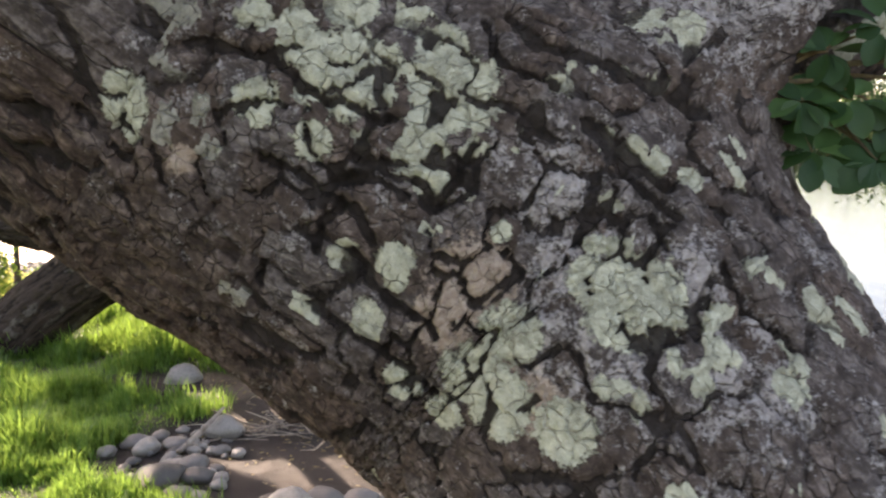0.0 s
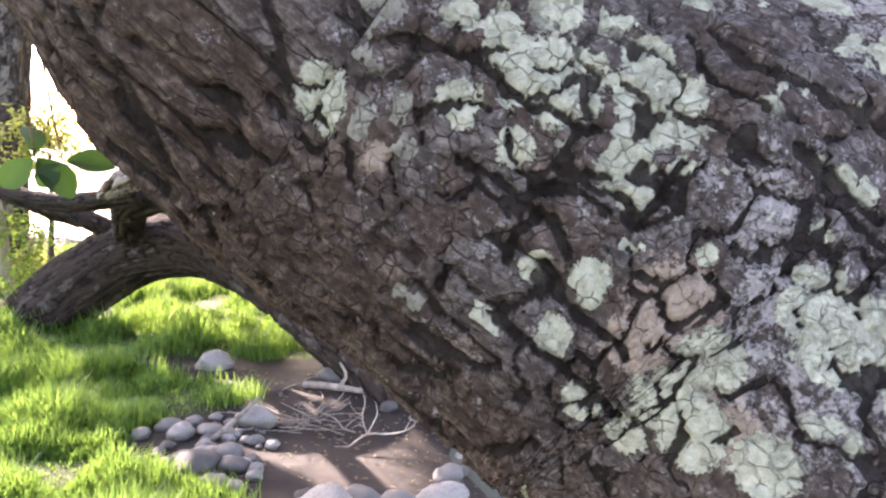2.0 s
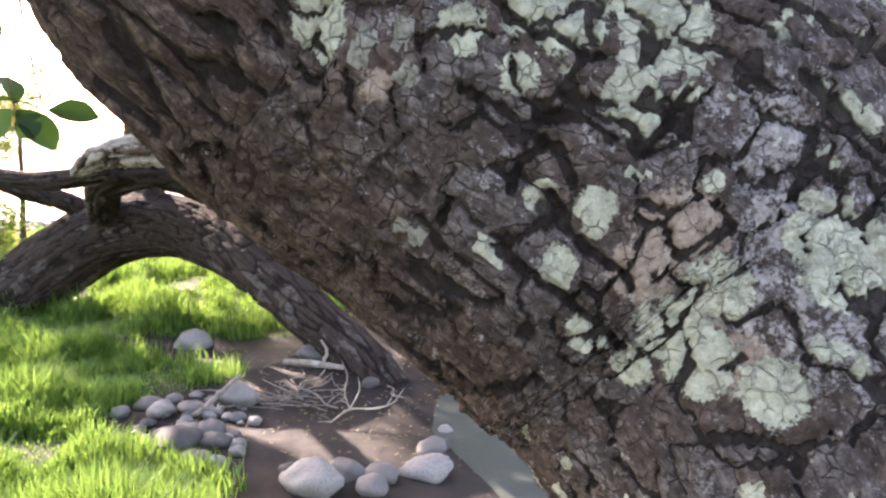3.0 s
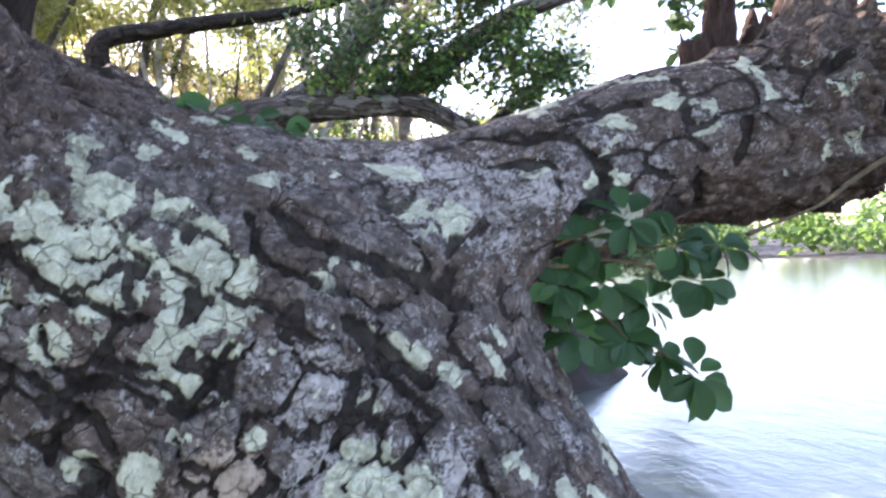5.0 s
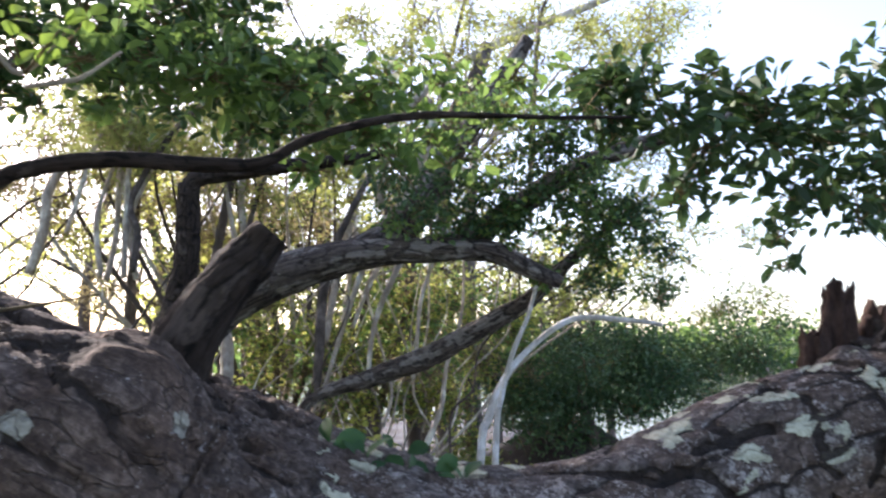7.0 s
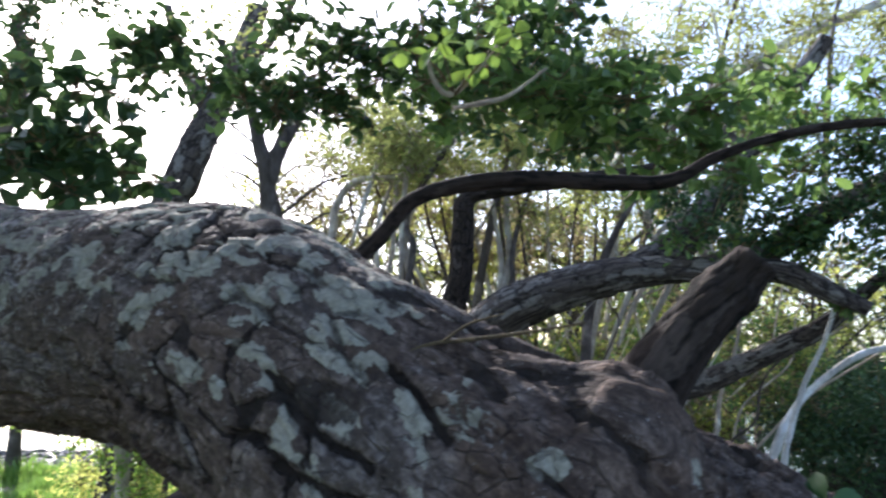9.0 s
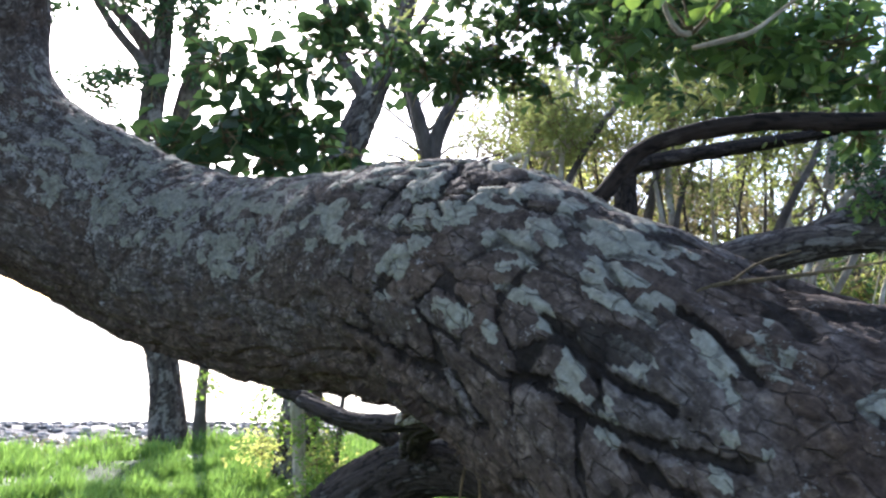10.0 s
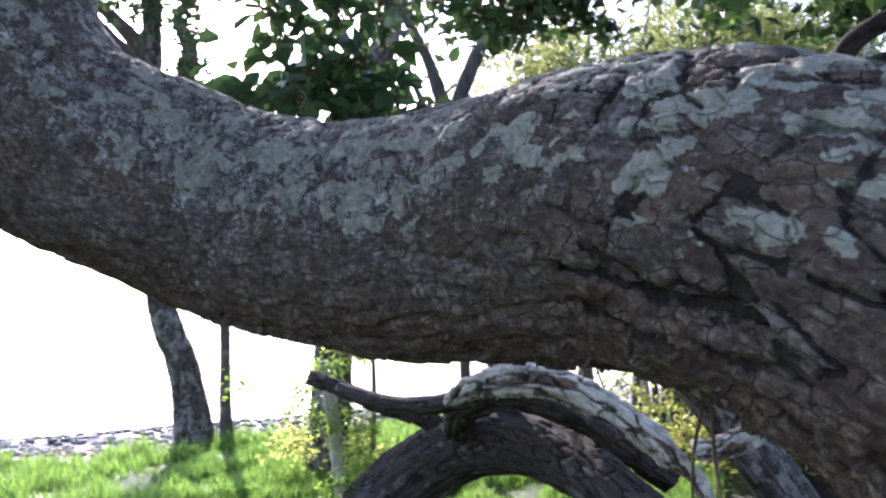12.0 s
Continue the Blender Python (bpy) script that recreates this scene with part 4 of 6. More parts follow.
crown(tree, thicken([(-1.71, 1.55, 2.12, 0.1), (-1.68, 1.67, 2.17, 0.1), (-1.58, 1.7, 2.22, 0.13), (-1.48, 1.74, 2.25, 0.13), (-1.42, 1.78, 2.16, 0.09), (-1.5, 1.69, 2.11, 0.08), (-1.84, 1.55, 2.14, 0.07), (-1.7, 1.76, 2.32, 0.11), (-1.5, 1.83, 2.38, 0.09), (-1.66, 1.58, 2.08, 0.07)], 1, 12), DARK_LEAF, 0.066, 0.6, 13, 12, 0.003, "dark rounded leaves behind the trunk")
# leaf clumps added out of view to keep sky light off the trunk
overhead = random.Random(64)
shade_crown = [(overhead.uniform(-3.0, 2.4), overhead.uniform(-3.2, 0.3), overhead.uniform(3.0, 4.2), overhead.uniform(0.5, 0.8)) for k in range(30)]
shade_crown += [(overhead.uniform(-2.6, 1.6), overhead.uniform(0.3, 2.2), overhead.uniform(3.5, 4.5), overhead.uniform(0.4, 0.65)) for k in range(26)]
# unseen limbs that carry the added shading clumps
part("limb", branch_mesh("shade_crown_limb", [(-1.78, 1.15, 2.5, 0.068), (-1.6, 0.7, 3.1, 0.06), (-1.0, -0.3, 3.5, 0.05), (0.2, -1.2, 3.7, 0.035), (1.6, -1.8, 3.9, 0.015)], 10, 0.06, 0.14, 21), LIMB_BARK, tree)
for k in range(0, 30, 5):
    hx, hy, hz, hr = shade_crown[k]
    part("limb", branch_mesh("shade_crown_limb", [(-1.2 + 0.25 * k / 5, -0.1 - 0.2 * k / 5, 3.45, 0.035), ((hx - 0.8) / 2, (hy - 0.5) / 2, (hz + 3.5) / 2, 0.025), (hx, hy, hz, 0.01)], 8, 0.08, 0.15, 600 + k), LIMB_BARK, tree)
crown(tree, shade_crown, DARK_LEAF, 0.11, 0.6, 9, 33, 0.01, "unseen leafy crown added overhead to shade the trunk")
for seed, line in ((2, [(-0.52, 1.09, 2.18, 0.004), (-0.51, 1.09, 2.15, 0.004), (-0.49, 1.1, 2.13, 0.005), (-0.46, 1.1, 2.15, 0.003), (-0.42, 1.09, 2.2, 0.002)]), (3, [(-0.48, 1.1, 2.11, 0.003), (-0.43, 1.1, 2.12, 0.004), (-0.4, 1.1, 2.13, 0.003), (-0.35, 1.1, 2.17, 0.002)])):
    part("twig", branch_mesh("sunlit_twig", line, 6, 0.01, 0.12, seed), PALE_SUNLIT_BARK, tree, "sunlit pale twig")
sprig(tree, [(-0.5, 1.08, 2.2, 0.04), (-0.43, 1.08, 2.19, 0.04), (-0.4, 1.1, 2.22, 0.04), (-0.56, 1.1, 2.2, 0.04), (-0.46, 1.1, 2.17, 0.03)], 9, (-0.48, 1.1, 2.13), 5, "sunlit yellow-green leaves", 0.75, BRIGHT_LEAF)

# ---- the arched limb on the grass ----
arch = thing("arched_limb", "thick grey limb arching down to the grass", "fallen limb", (-2.5, 5.8, 0))
part("log", bark_mesh("log", [(-3.75, 5.82, -0.35, 0.27), (-3.57, 5.9, -0.02, 0.275), (-3.31, 5.96, 0.22, 0.28), (-3.03, 5.98, 0.45, 0.275), (-2.68, 5.97, 0.64, 0.262), (-2.33, 5.9, 0.71, 0.245), (-1.95, 5.7, 0.68, 0.22), (-1.6, 5.4, 0.58, 0.19), (-1.29, 5.12, 0.44, 0.165), (-0.97, 4.84, 0.27, 0.155), (-0.7, 4.62, 0.1, 0.15), (-0.45, 4.42, -0.12, 0.15)], 0.012, 0.06, 0.011, 33, plain=True, stretch=0.72), LOG_BARK, arch)
part("side_branch", bark_mesh("side_branch", [(-2.82, 5.95, 0.74, 0.07), (-2.91, 5.86, 0.85, 0.077), (-3.2, 5.77, 0.96, 0.072), (-3.44, 5.68, 1.06, 0.066), (-3.8, 5.59, 1.2, 0.057)], 0.01, 0.05, 0.007, 34, plain=True), LOG_BARK, arch)
part("side_branch", branch_mesh("side_branch_b", [(-2.61, 5.97, 0.83, 0.044), (-2.36, 5.89, 1.01, 0.034), (-2.16, 5.83, 1.32, 0.029)], 10, 0.04, 0.12, 35), LIMB_BARK, arch)
part("side_branch", bark_mesh("second_limb", [(-2.75, 5.95, 0.66, 0.09), (-2.62, 5.7, 0.84, 0.11), (-2.48, 5.4, 1.0, 0.125), (-2.28, 5.2, 1.11, 0.128), (-1.99, 5.25, 1.13, 0.127), (-1.65, 5.39, 0.98, 0.12), (-1.38, 5.5, 0.76, 0.105), (-1.11, 5.62, 0.53, 0.09)], 0.01, 0.06, 0.014, 39, plain=True, stretch=0.6), LOG_BARK, arch)
dead = thing("dead_branch", "bleached peeling dead branch lying over the arched limb", "dead branch", (-1.5, 4.6, 0.9))
part("wood", bark_mesh("wood", [(-2.32, 4.64, 1.13, 0.035), (-2.2, 4.58, 1.21, 0.062), (-1.99, 4.56, 1.28, 0.079), (-1.72, 4.57, 1.28, 0.084), (-1.47, 4.57, 1.19, 0.082), (-1.26, 4.57, 1.06, 0.077), (-1.08, 4.55, 0.93, 0.067), (-0.92, 4.53, 0.77, 0.053), (-0.84, 4.48, 0.64, 0.041)], 0.006, 0.07, 0.022, 36, plain=True, stretch=0.6), PEELING, dead)
part("wood", bark_mesh("wood_b", [(-0.91, 4.43, 0.93, 0.058), (-0.74, 4.49, 0.97, 0.058), (-0.59, 4.53, 1.05, 0.046)], 0.006, 0.06, 0.018, 37, plain=True, stretch=0.6), PEELING, dead)
part("wood", bark_mesh("wood_c", [(-3.27, 5.06, 1.16, 0.047), (-2.9, 4.99, 1.08, 0.06), (-2.54, 4.9, 1.08, 0.065), (-2.17, 4.81, 1.16, 0.07)], 0.008, 0.04, 0.008, 38, plain=True, stretch=0.75), LOG_BARK, dead)

# ---- thicket behind ----
thick = thing("thicket_tree", "spreading many-limbed tree with thin pale stems behind", "tree", (0.2, 6.4, 0.3))
part("limb", bark_mesh("limb_a", [(0.2, 6.45, -0.71, 0.21), (-0.47, 6, 0.5, 0.18)] + [(-1.17, 5.62, 1.6, 0.156), (-1, 5.58, 1.83, 0.165), (-0.73, 5.5, 2.1, 0.165), (-0.34, 5.43, 2.28, 0.149), (0.13, 5.34, 2.4, 0.109), (0.59, 5.28, 2.43, 0.086), (1.02, 5.22, 2.43, 0.078), (1.29, 5.19, 2.31, 0.063), (1.52, 5.18, 2.21, 0.046)], 0.01, 0.05, 0.006, 41, plain=True, stretch=0.65), GREY_RUGGED, thick)
part("limb", bark_mesh("limb_b", [(-0.04, 5.4, 2.36, 0.09), (0.17, 5.52, 2.45, 0.128), (0.45, 5.7, 2.64, 0.128), (0.65, 5.7, 2.9, 0.108), (0.83, 5.66, 3.23, 0.091), (1.1, 5.58, 3.63, 0.075), (1.4, 5.52, 4.11, 0.058)], 0.01, 0.04, 0.005, 42, plain=True, stretch=0.65), GREY_RUGGED, thick)
part("limb", bark_mesh("limb_h", [(0.47, 5.29, 2.42, 0.06), (0.68, 5.37, 2.48, 0.083), (0.95, 5.49, 2.56, 0.09), (1.34, 5.42, 2.83, 0.088), (1.8, 5.31, 3.11, 0.072), (2.41, 5.19, 3.31, 0.057), (3, 5.07, 3.52, 0.041)], 0.01, 0.04, 0.005, 48, plain=True, stretch=0.65), GREY_RUGGED, thick)
part("limb", bark_mesh("limb_c", [(0.42, 6.75, -0.56, 0.09), (-0.1, 6.45, 0.65, 0.06)] + [(-0.24, 6.29, 1.29, 0.045), (0.31, 6.18, 1.55, 0.072), (0.73, 6.11, 1.71, 0.088), (1.23, 6, 1.99, 0.076), (1.52, 5.94, 2.17, 0.068), (1.86, 5.85, 2.51, 0.045), (2.3, 5.75, 2.85, 0.036)], 0.01, 0.04, 0.005, 43, plain=True, stretch=0.65), GREY_RUGGED, thick)
part("limb", bark_mesh("limb_d", [(-0.1, 6.52, -0.4, 0.135), (-0.85, 6.23, 1.1, 0.105)] + [(-1.27, 6.11, 1.83, 0.096), (-1.24, 6.09, 1.99, 0.096), (-1.15, 6.04, 2.36, 0.096), (-1.14, 6, 2.7, 0.087), (-1.14, 5.96, 3, 0.078)], 0.01, 0.04, 0.007, 44, plain=True, stretch=0.6), DARK_RUGGED, thick)
part("limb", bark_mesh("limb_i", [(-1.14, 5.96, 2.9, 0.075), (-1.09, 5.94, 3.02, 0.069), (-0.85, 5.93, 3.08, 0.063), (-0.4, 5.88, 3.14, 0.054), (0.2, 5.85, 3.23, 0.042), (0.95, 5.78, 3.42, 0.027)], 0.01, 0.04, 0.005, 49, plain=True, stretch=0.6), DARK_RUGGED, thick)
part("limb", branch_mesh("limb_f", [(0.35, 6.9, 3.04, 0.045)] + [(0.47, 6.84, 3.78, 0.045), (0.62, 6.82, 3.96, 0.045), (0.99, 6.81, 4.3, 0.045), (1.43, 6.79, 4.59, 0.045), (2.02, 6.81, 4.88, 0.041), (2.56, 6.81, 5.14, 0.035), (3.08, 6.81, 5.43, 0.03)], 10, 0.04, 0.12, 46), PALE_SUNLIT_BARK, thick, "sunlit pale branch")
part("limb", branch_mesh("limb_g", [(1.34, 6.79, 4.58, 0.06), (1.2, 6.84, 4.21, 0.071), (1.07, 6.87, 3.96, 0.08), (0.93, 6.9, 3.6, 0.08)], 10, 0.04, 0.12, 47), LIMB_BARK, thick)
STEMS = [[(-0.16, 6.57, 1.36, 0.028), (-0.15, 6.64, 1.73, 0.044), (-0.13, 6.71, 2.22, 0.044), (-0.01, 6.75, 2.71, 0.039), (0.1, 6.81, 2.97, 0.03)],
         [(-0.13, 6.57, 1.32, 0.018), (0.14, 6.54, 2.25, 0.024), (0.38, 6.55, 2.82, 0.028), (0.64, 6.6, 3.18, 0.024), (0.76, 6.63, 3.69, 0.026)],
         [(0.25, 6.51, 1.49, 0.018), (0.32, 6.58, 2.01, 0.024), (0.57, 6.63, 2.64, 0.03), (0.65, 6.71, 3.2, 0.026)],
         [(0.62, 6.45, 1.52, 0.018), (0.67, 6.64, 1.75, 0.019), (0.73, 6.81, 2.21, 0.019)],
         [(0.74, 6.5, 0.96, 0.028), (0.89, 6.66, 1.27, 0.024), (0.96, 6.84, 1.6, 0.019)],
         [(1.56, 6.17, 2.79, 0.024), (1.6, 6.25, 3.34, 0.028), (1.66, 6.33, 4.01, 0.024), (1.73, 6.39, 4.67, 0.019)],
         [(2, 6.13, 2.51, 0.018), (2.15, 6.5, 3.15, 0.019)],
         [(-0.9, 6.68, 1.38, 0.055), (-0.93, 6.87, 1.75, 0.058), (-0.98, 7.06, 2.05, 0.041)],
         [(-2.54, 6.81, 2.37, 0.042), (-2.47, 6.86, 2.75, 0.044), (-2.47, 6.93, 3.11, 0.039), (-2.31, 6.99, 3.36, 0.035), (-1.82, 7.04, 3.46, 0.026)],
         [(-1.76, 6.69, 2.34, 0.024), (-1.81, 6.87, 2.85, 0.028), (-1.84, 7.02, 3.57, 0.026)],
         [(-1.69, 6.68, 2.39, 0.028), (-1.69, 6.79, 2.73, 0.033), (-1.79, 6.92, 3.04, 0.03), (-1.48, 6.96, 3.66, 0.026)],
         [(-1.95, 6.72, 2.34, 0.024), (-2.06, 6.9, 2.85, 0.024), (-2.02, 7.08, 3.28, 0.019)],
         [(-1.92, 6.79, 2.33, 0.026), (-1.93, 7.04, 2.76, 0.026), (-1.98, 7.25, 3.4, 0.027)],
         [(-1.69, 6.82, 2.34, 0.026), (-1.82, 7.04, 2.88, 0.026), (-1.76, 7.29, 3.3, 0.022)],
         [(-0.97, 6.96, 2.17, 0.03), (-0.86, 7.23, 2.67, 0.036), (-0.93, 7.44, 3.24, 0.033)],
         [(-0.78, 6.99, 2.29, 0.026), (-0.83, 7.21, 2.77, 0.026), (-0.76, 7.46, 3.26, 0.022)],
         [(-0.1, 7.15, 1.83, 0.03), (-0.02, 7.41, 2.36, 0.036), (0.2, 7.62, 3.31, 0.038)],
         [(0.14, 7.19, 1.95, 0.019), (0.32, 7.35, 2.42, 0.026), (0.67, 7.53, 3.04, 0.032), (0.8, 7.65, 3.72, 0.027)],
         [(-2.23, 6.69, 2.7, 0.019), (-2.08, 6.9, 3.58, 0.021), (-1.99, 7.17, 3.89, 0.017)]]
for k, line in enumerate(STEMS):
    (ax, ay, az, _), (bx, by, bz, br) = line[-2], line[-1]
    line = line + [(bx + (bx - ax) * 0.8 + 0.1, by + 0.1, bz + 0.5, br * 0.8), (bx + (bx - ax) * 1.2 + 0.05 * (k % 5 - 2), by + 0.15, bz + 1.2, br * 0.4)]
    # most stems get the paler colour in place of sunlight
    part("stem", branch_mesh("stem", line, 7, 0.06, 0.15, 100 + k), PALE_SUNLIT_BARK if k % 5 else LIMB_BARK, thick)
white = thing("white_stemmed_tree", "slender pale-barked tree bending over the water", "tree", (1.25, 6.65, 0.3))
part("trunk", branch_mesh("white_a", [(1.05, 5.85, 0.5, 0.034)] + [(1.1, 5.9, 1.1, 0.032), (1.16, 6.0, 1.21, 0.033), (1.28, 6.09, 1.46, 0.03), (1.49, 6.18, 1.71, 0.026), (1.92, 6.28, 2.0, 0.026), (2.48, 6.43, 2.01, 0.022), (2.85, 6.57, 1.98, 0.018)], 9, 0.05, 0.12, 51), WHITE_SUNLIT_BARK, white)
part("trunk", branch_mesh("white_b", [(1.18, 5.9, 0.5, 0.03)] + [(1.21, 5.89, 1.19, 0.024), (1.24, 5.86, 1.39, 0.02), (1.32, 5.82, 1.72, 0.02), (1.45, 5.78, 2.05, 0.016), (1.54, 5.72, 2.46, 0.016)], 9, 0.05, 0.12, 52), WHITE_SUNLIT_BARK, white)
crown(white, thicken([(2.51, 6.71, 3.01, 0.249), (2.87, 6.64, 3.16, 0.249), (3.22, 6.62, 2.83, 0.249), (2.7, 6.72, 2.59, 0.249), (3.11, 6.69, 2.38, 0.249), (3.52, 6.62, 2.46, 0.249), (2.34, 6.79, 2.35, 0.249), (3.4, 6.67, 2.11, 0.249), (2.79, 6.76, 2.13, 0.249), (3.73, 6.55, 2.81, 0.249), (3.87, 6.59, 2.23, 0.249), (2.52, 6.68, 3.37, 0.249)], 2, 31), OLIVE_LEAF, 0.05, 0.3, 3.5, 31, 0.003, "airy sprays of fine leaves")
crown(thick, thicken([(-0.73, 2.13, 2.52, 0.15), (-0.54, 2.1, 2.52, 0.17), (-0.36, 2.08, 2.5, 0.17), (-0.18, 2.06, 2.46, 0.17), (-0.67, 2.13, 2.41, 0.09), (-0.07, 2.15, 2.37, 0.13), (0.02, 2.13, 2.46, 0.13), (0.12, 2.23, 2.32, 0.12), (-0.11, 2.17, 2.26, 0.08), (0.27, 2.4, 2.44, 0.11), (0.28, 2.38, 2.62, 0.13), (0.56, 2.44, 2.65, 0.11), (0.7, 2.22, 2.6, 0.1)], 1, 13), MID_LEAF, 0.055, 0.6, 8, 13, 0.003, "soft green leaves overhead")
crown(thick, thicken([(0.4, 5.26, 2.91, 0.24), (0.74, 5.22, 3.02, 0.24), (1.08, 5.18, 2.88, 0.24), (1.37, 5.12, 3.11, 0.27), (1.67, 5.08, 2.9, 0.24), (2.08, 5.35, 2.75, 0.21), (1.83, 5.4, 2.59, 0.21), (2.3, 5.49, 2.56, 0.21), (1.19, 5.19, 2.61, 0.15), (0.82, 5.24, 2.7, 0.15), (2.54, 5.94, 2.29, 0.18), (1.91, 5.73, 2.25, 0.18)], 2, 14), DARK_LEAF, 0.05, 0.55, 9, 14, 0.004)
crown(thick, thicken([(-1.06, 2.48, 2.78, 0.17), (-0.79, 2.3, 2.74, 0.16), (-0.58, 2.32, 2.71, 0.16), (-0.41, 2.55, 2.63, 0.17), (-0.26, 2.56, 2.66, 0.19), (-0.13, 2.68, 2.57, 0.12), (-0.35, 2.67, 2.51, 0.14), (-0.67, 2.83, 2.65, 0.15), (-0.1, 2.66, 2.76, 0.12), (-0.51, 2.31, 2.83, 0.16)], 1, 15), DARK_LEAF, 0.05, 0.6, 11, 15, 0.004)
crown(thick, thicken([(0.38, 4.81, 3.04, 0.18), (0.71, 4.81, 3.2, 0.18), (1.05, 4.83, 3.33, 0.21), (1.4, 4.86, 3.31, 0.21), (1.76, 4.88, 3.38, 0.21), (0.64, 5.21, 2.62, 0.225), (1.11, 5.24, 2.61, 0.225), (1.56, 5.28, 2.61, 0.225), (1.93, 5.29, 2.7, 0.255), (1.4, 5.32, 2.24, 0.15), (0.99, 5.19, 2.87, 0.18), (1.73, 5.24, 2.99, 0.18)], 1, 16), MID_LEAF, 0.055, 0.65, 7, 16, 0.004)
crown(thick, thicken([(0.93, 5.88, 4.12, 0.3), (1.27, 5.87, 4.36, 0.3), (1.63, 5.94, 4.08, 0.3), (1.96, 5.91, 4.45, 0.3), (2.32, 5.97, 4.22, 0.3), (2.56, 5.95, 4.53, 0.3), (1.17, 5.95, 3.8, 0.3), (1.91, 6.0, 3.84, 0.3), (2.43, 6.04, 3.79, 0.3), (1.62, 6.01, 3.61, 0.3), (2.15, 6.08, 3.43, 0.3), (2.63, 6.13, 3.33, 0.3), (1.28, 6.03, 3.29, 0.3), (1.86, 6.1, 3.11, 0.3), (2.39, 6.16, 2.97, 0.3), (0.91, 6.06, 2.92, 0.3), (2.66, 6.21, 2.82, 0.3)], 2, 29), OLIVE_LEAF, 0.05, 0.3, 5, 29, 0.004, "fine feathery foliage")
canopy = thing("small_tree", "small dark tree behind the trunk", "tree", (-4.6, 7.6, 0))
part("trunk", bark_mesh("tree_a", [(-4.75, 7.6, -0.05, 0.23), (-4.6, 7.55, 1.5, 0.2)] + [(-4.46, 7.49, 3.1, 0.185), (-4.34, 7.5, 3.48, 0.185), (-4.2, 7.52, 3.91, 0.173), (-4.03, 7.55, 4.35, 0.148), (-3.88, 7.57, 4.78, 0.123), (-3.71, 7.58, 5.4, 0.111)], 0.02, 0.08, 0.01, 55, plain=True), GREY_RUGGED, canopy)
part("limb", branch_mesh("tree_limb", [(-4.1, 7.54, 4.15, 0.09), (-4.35, 7.3, 4.6, 0.07), (-4.5, 7.1, 5.2, 0.045)], 10, 0.06, 0.14, 58), LIMB_BARK, canopy)
part("limb", branch_mesh("tree_limb_b", [(-3.9, 7.57, 4.7, 0.07), (-3.5, 7.5, 5.0, 0.05), (-3.2, 7.4, 5.5, 0.03)], 10, 0.06, 0.14, 59), LIMB_BARK, canopy)
crown(tree, thicken([(-1.51, 2.35, 2.61, 0.17), (-1.35, 2.42, 2.65, 0.17), (-1.26, 2.46, 2.56, 0.11), (-1.16, 2.49, 2.7, 0.13), (-0.98, 2.56, 2.76, 0.13), (-1.09, 2.53, 2.63, 0.09), (-0.75, 2.45, 2.69, 0.14), (-0.56, 2.52, 2.75, 0.14), (-1.6, 2.09, 2.64, 0.12), (-0.36, 2.72, 2.73, 0.13)], 2, 5), DARK_LEAF, 0.055, 0.6, 9, 17, 0.004)
part("trunk", branch_mesh("fork_a", [(-2.3, 5.95, 0.7, 0.09), (-2.33, 5.6, 1.6, 0.075), (-2.38, 5.25, 2.3, 0.06)] + [(-2.4, 5.12, 2.76, 0.056), (-2.42, 5.1, 2.95, 0.056), (-2.48, 5.04, 3.19, 0.048), (-2.56, 4.98, 3.46, 0.036), (-2.75, 4.87, 3.85, 0.028)], 12, 0.05, 0.12, 56), LIMB_BARK, arch)
part("limb", branch_mesh("fork_b", [(-2.41, 5.11, 2.87, 0.056), (-2.35, 5.11, 3.12, 0.056), (-2.23, 5.13, 3.4, 0.048), (-2.05, 5.18, 3.72, 0.032)], 12, 0.05, 0.12, 57), LIMB_BARK, arch)
crown(arch, [(-2.75, 4.9, 4.0, 0.4), (-2.1, 5.2, 3.9, 0.4), (-2.5, 5.0, 4.4, 0.5)], OLIVE_LEAF, 0.045, 0.5, 4, 18, 0.005)
olive = thing("olive_leaved_shrub", "tall shrub with fine olive-green foliage", "shrub", (-1.1, 7.5, 0.1))
part("stem", branch_mesh("olive_stem", [(-1.14, 7.67, -0.12, 0.065), (-1.21, 7.54, 1.83, 0.052), (-1.01, 7.41, 3.39, 0.039), (-0.75, 7.28, 4.17, 0.026)], 8, 0.06, 0.15, 71), LIMB_BARK, olive)
crown(olive, thicken([(-2.06, 7.02, 3.88, 0.572), (-1.44, 7.25, 4.06, 0.624), (-0.85, 7.24, 3.85, 0.598), (-0.31, 7.46, 4.02, 0.598), (-1.1, 7.45, 3.5, 0.416), (-1.89, 7.54, 3.58, 0.325), (0.03, 7.23, 3.53, 0.468), (-0.62, 6.89, 4.15, 0.468)], 3, 20), OLIVE_LEAF, 0.065, 0.3, 9, 20, 0.006)
yellow = thing("yellow_green_shrub", "sunlit yellow-green undergrowth behind the limbs", "shrub", (0.4, 7.8, 0.6))
part("stem", branch_mesh("yellow_stem", [(0.42, 7.8, 0.14, 0.052), (0.42, 7.8, 1.05, 0.039), (0.68, 7.93, 2.09, 0.026)], 8, 0.06, 0.15, 72), LIMB_BARK, yellow)
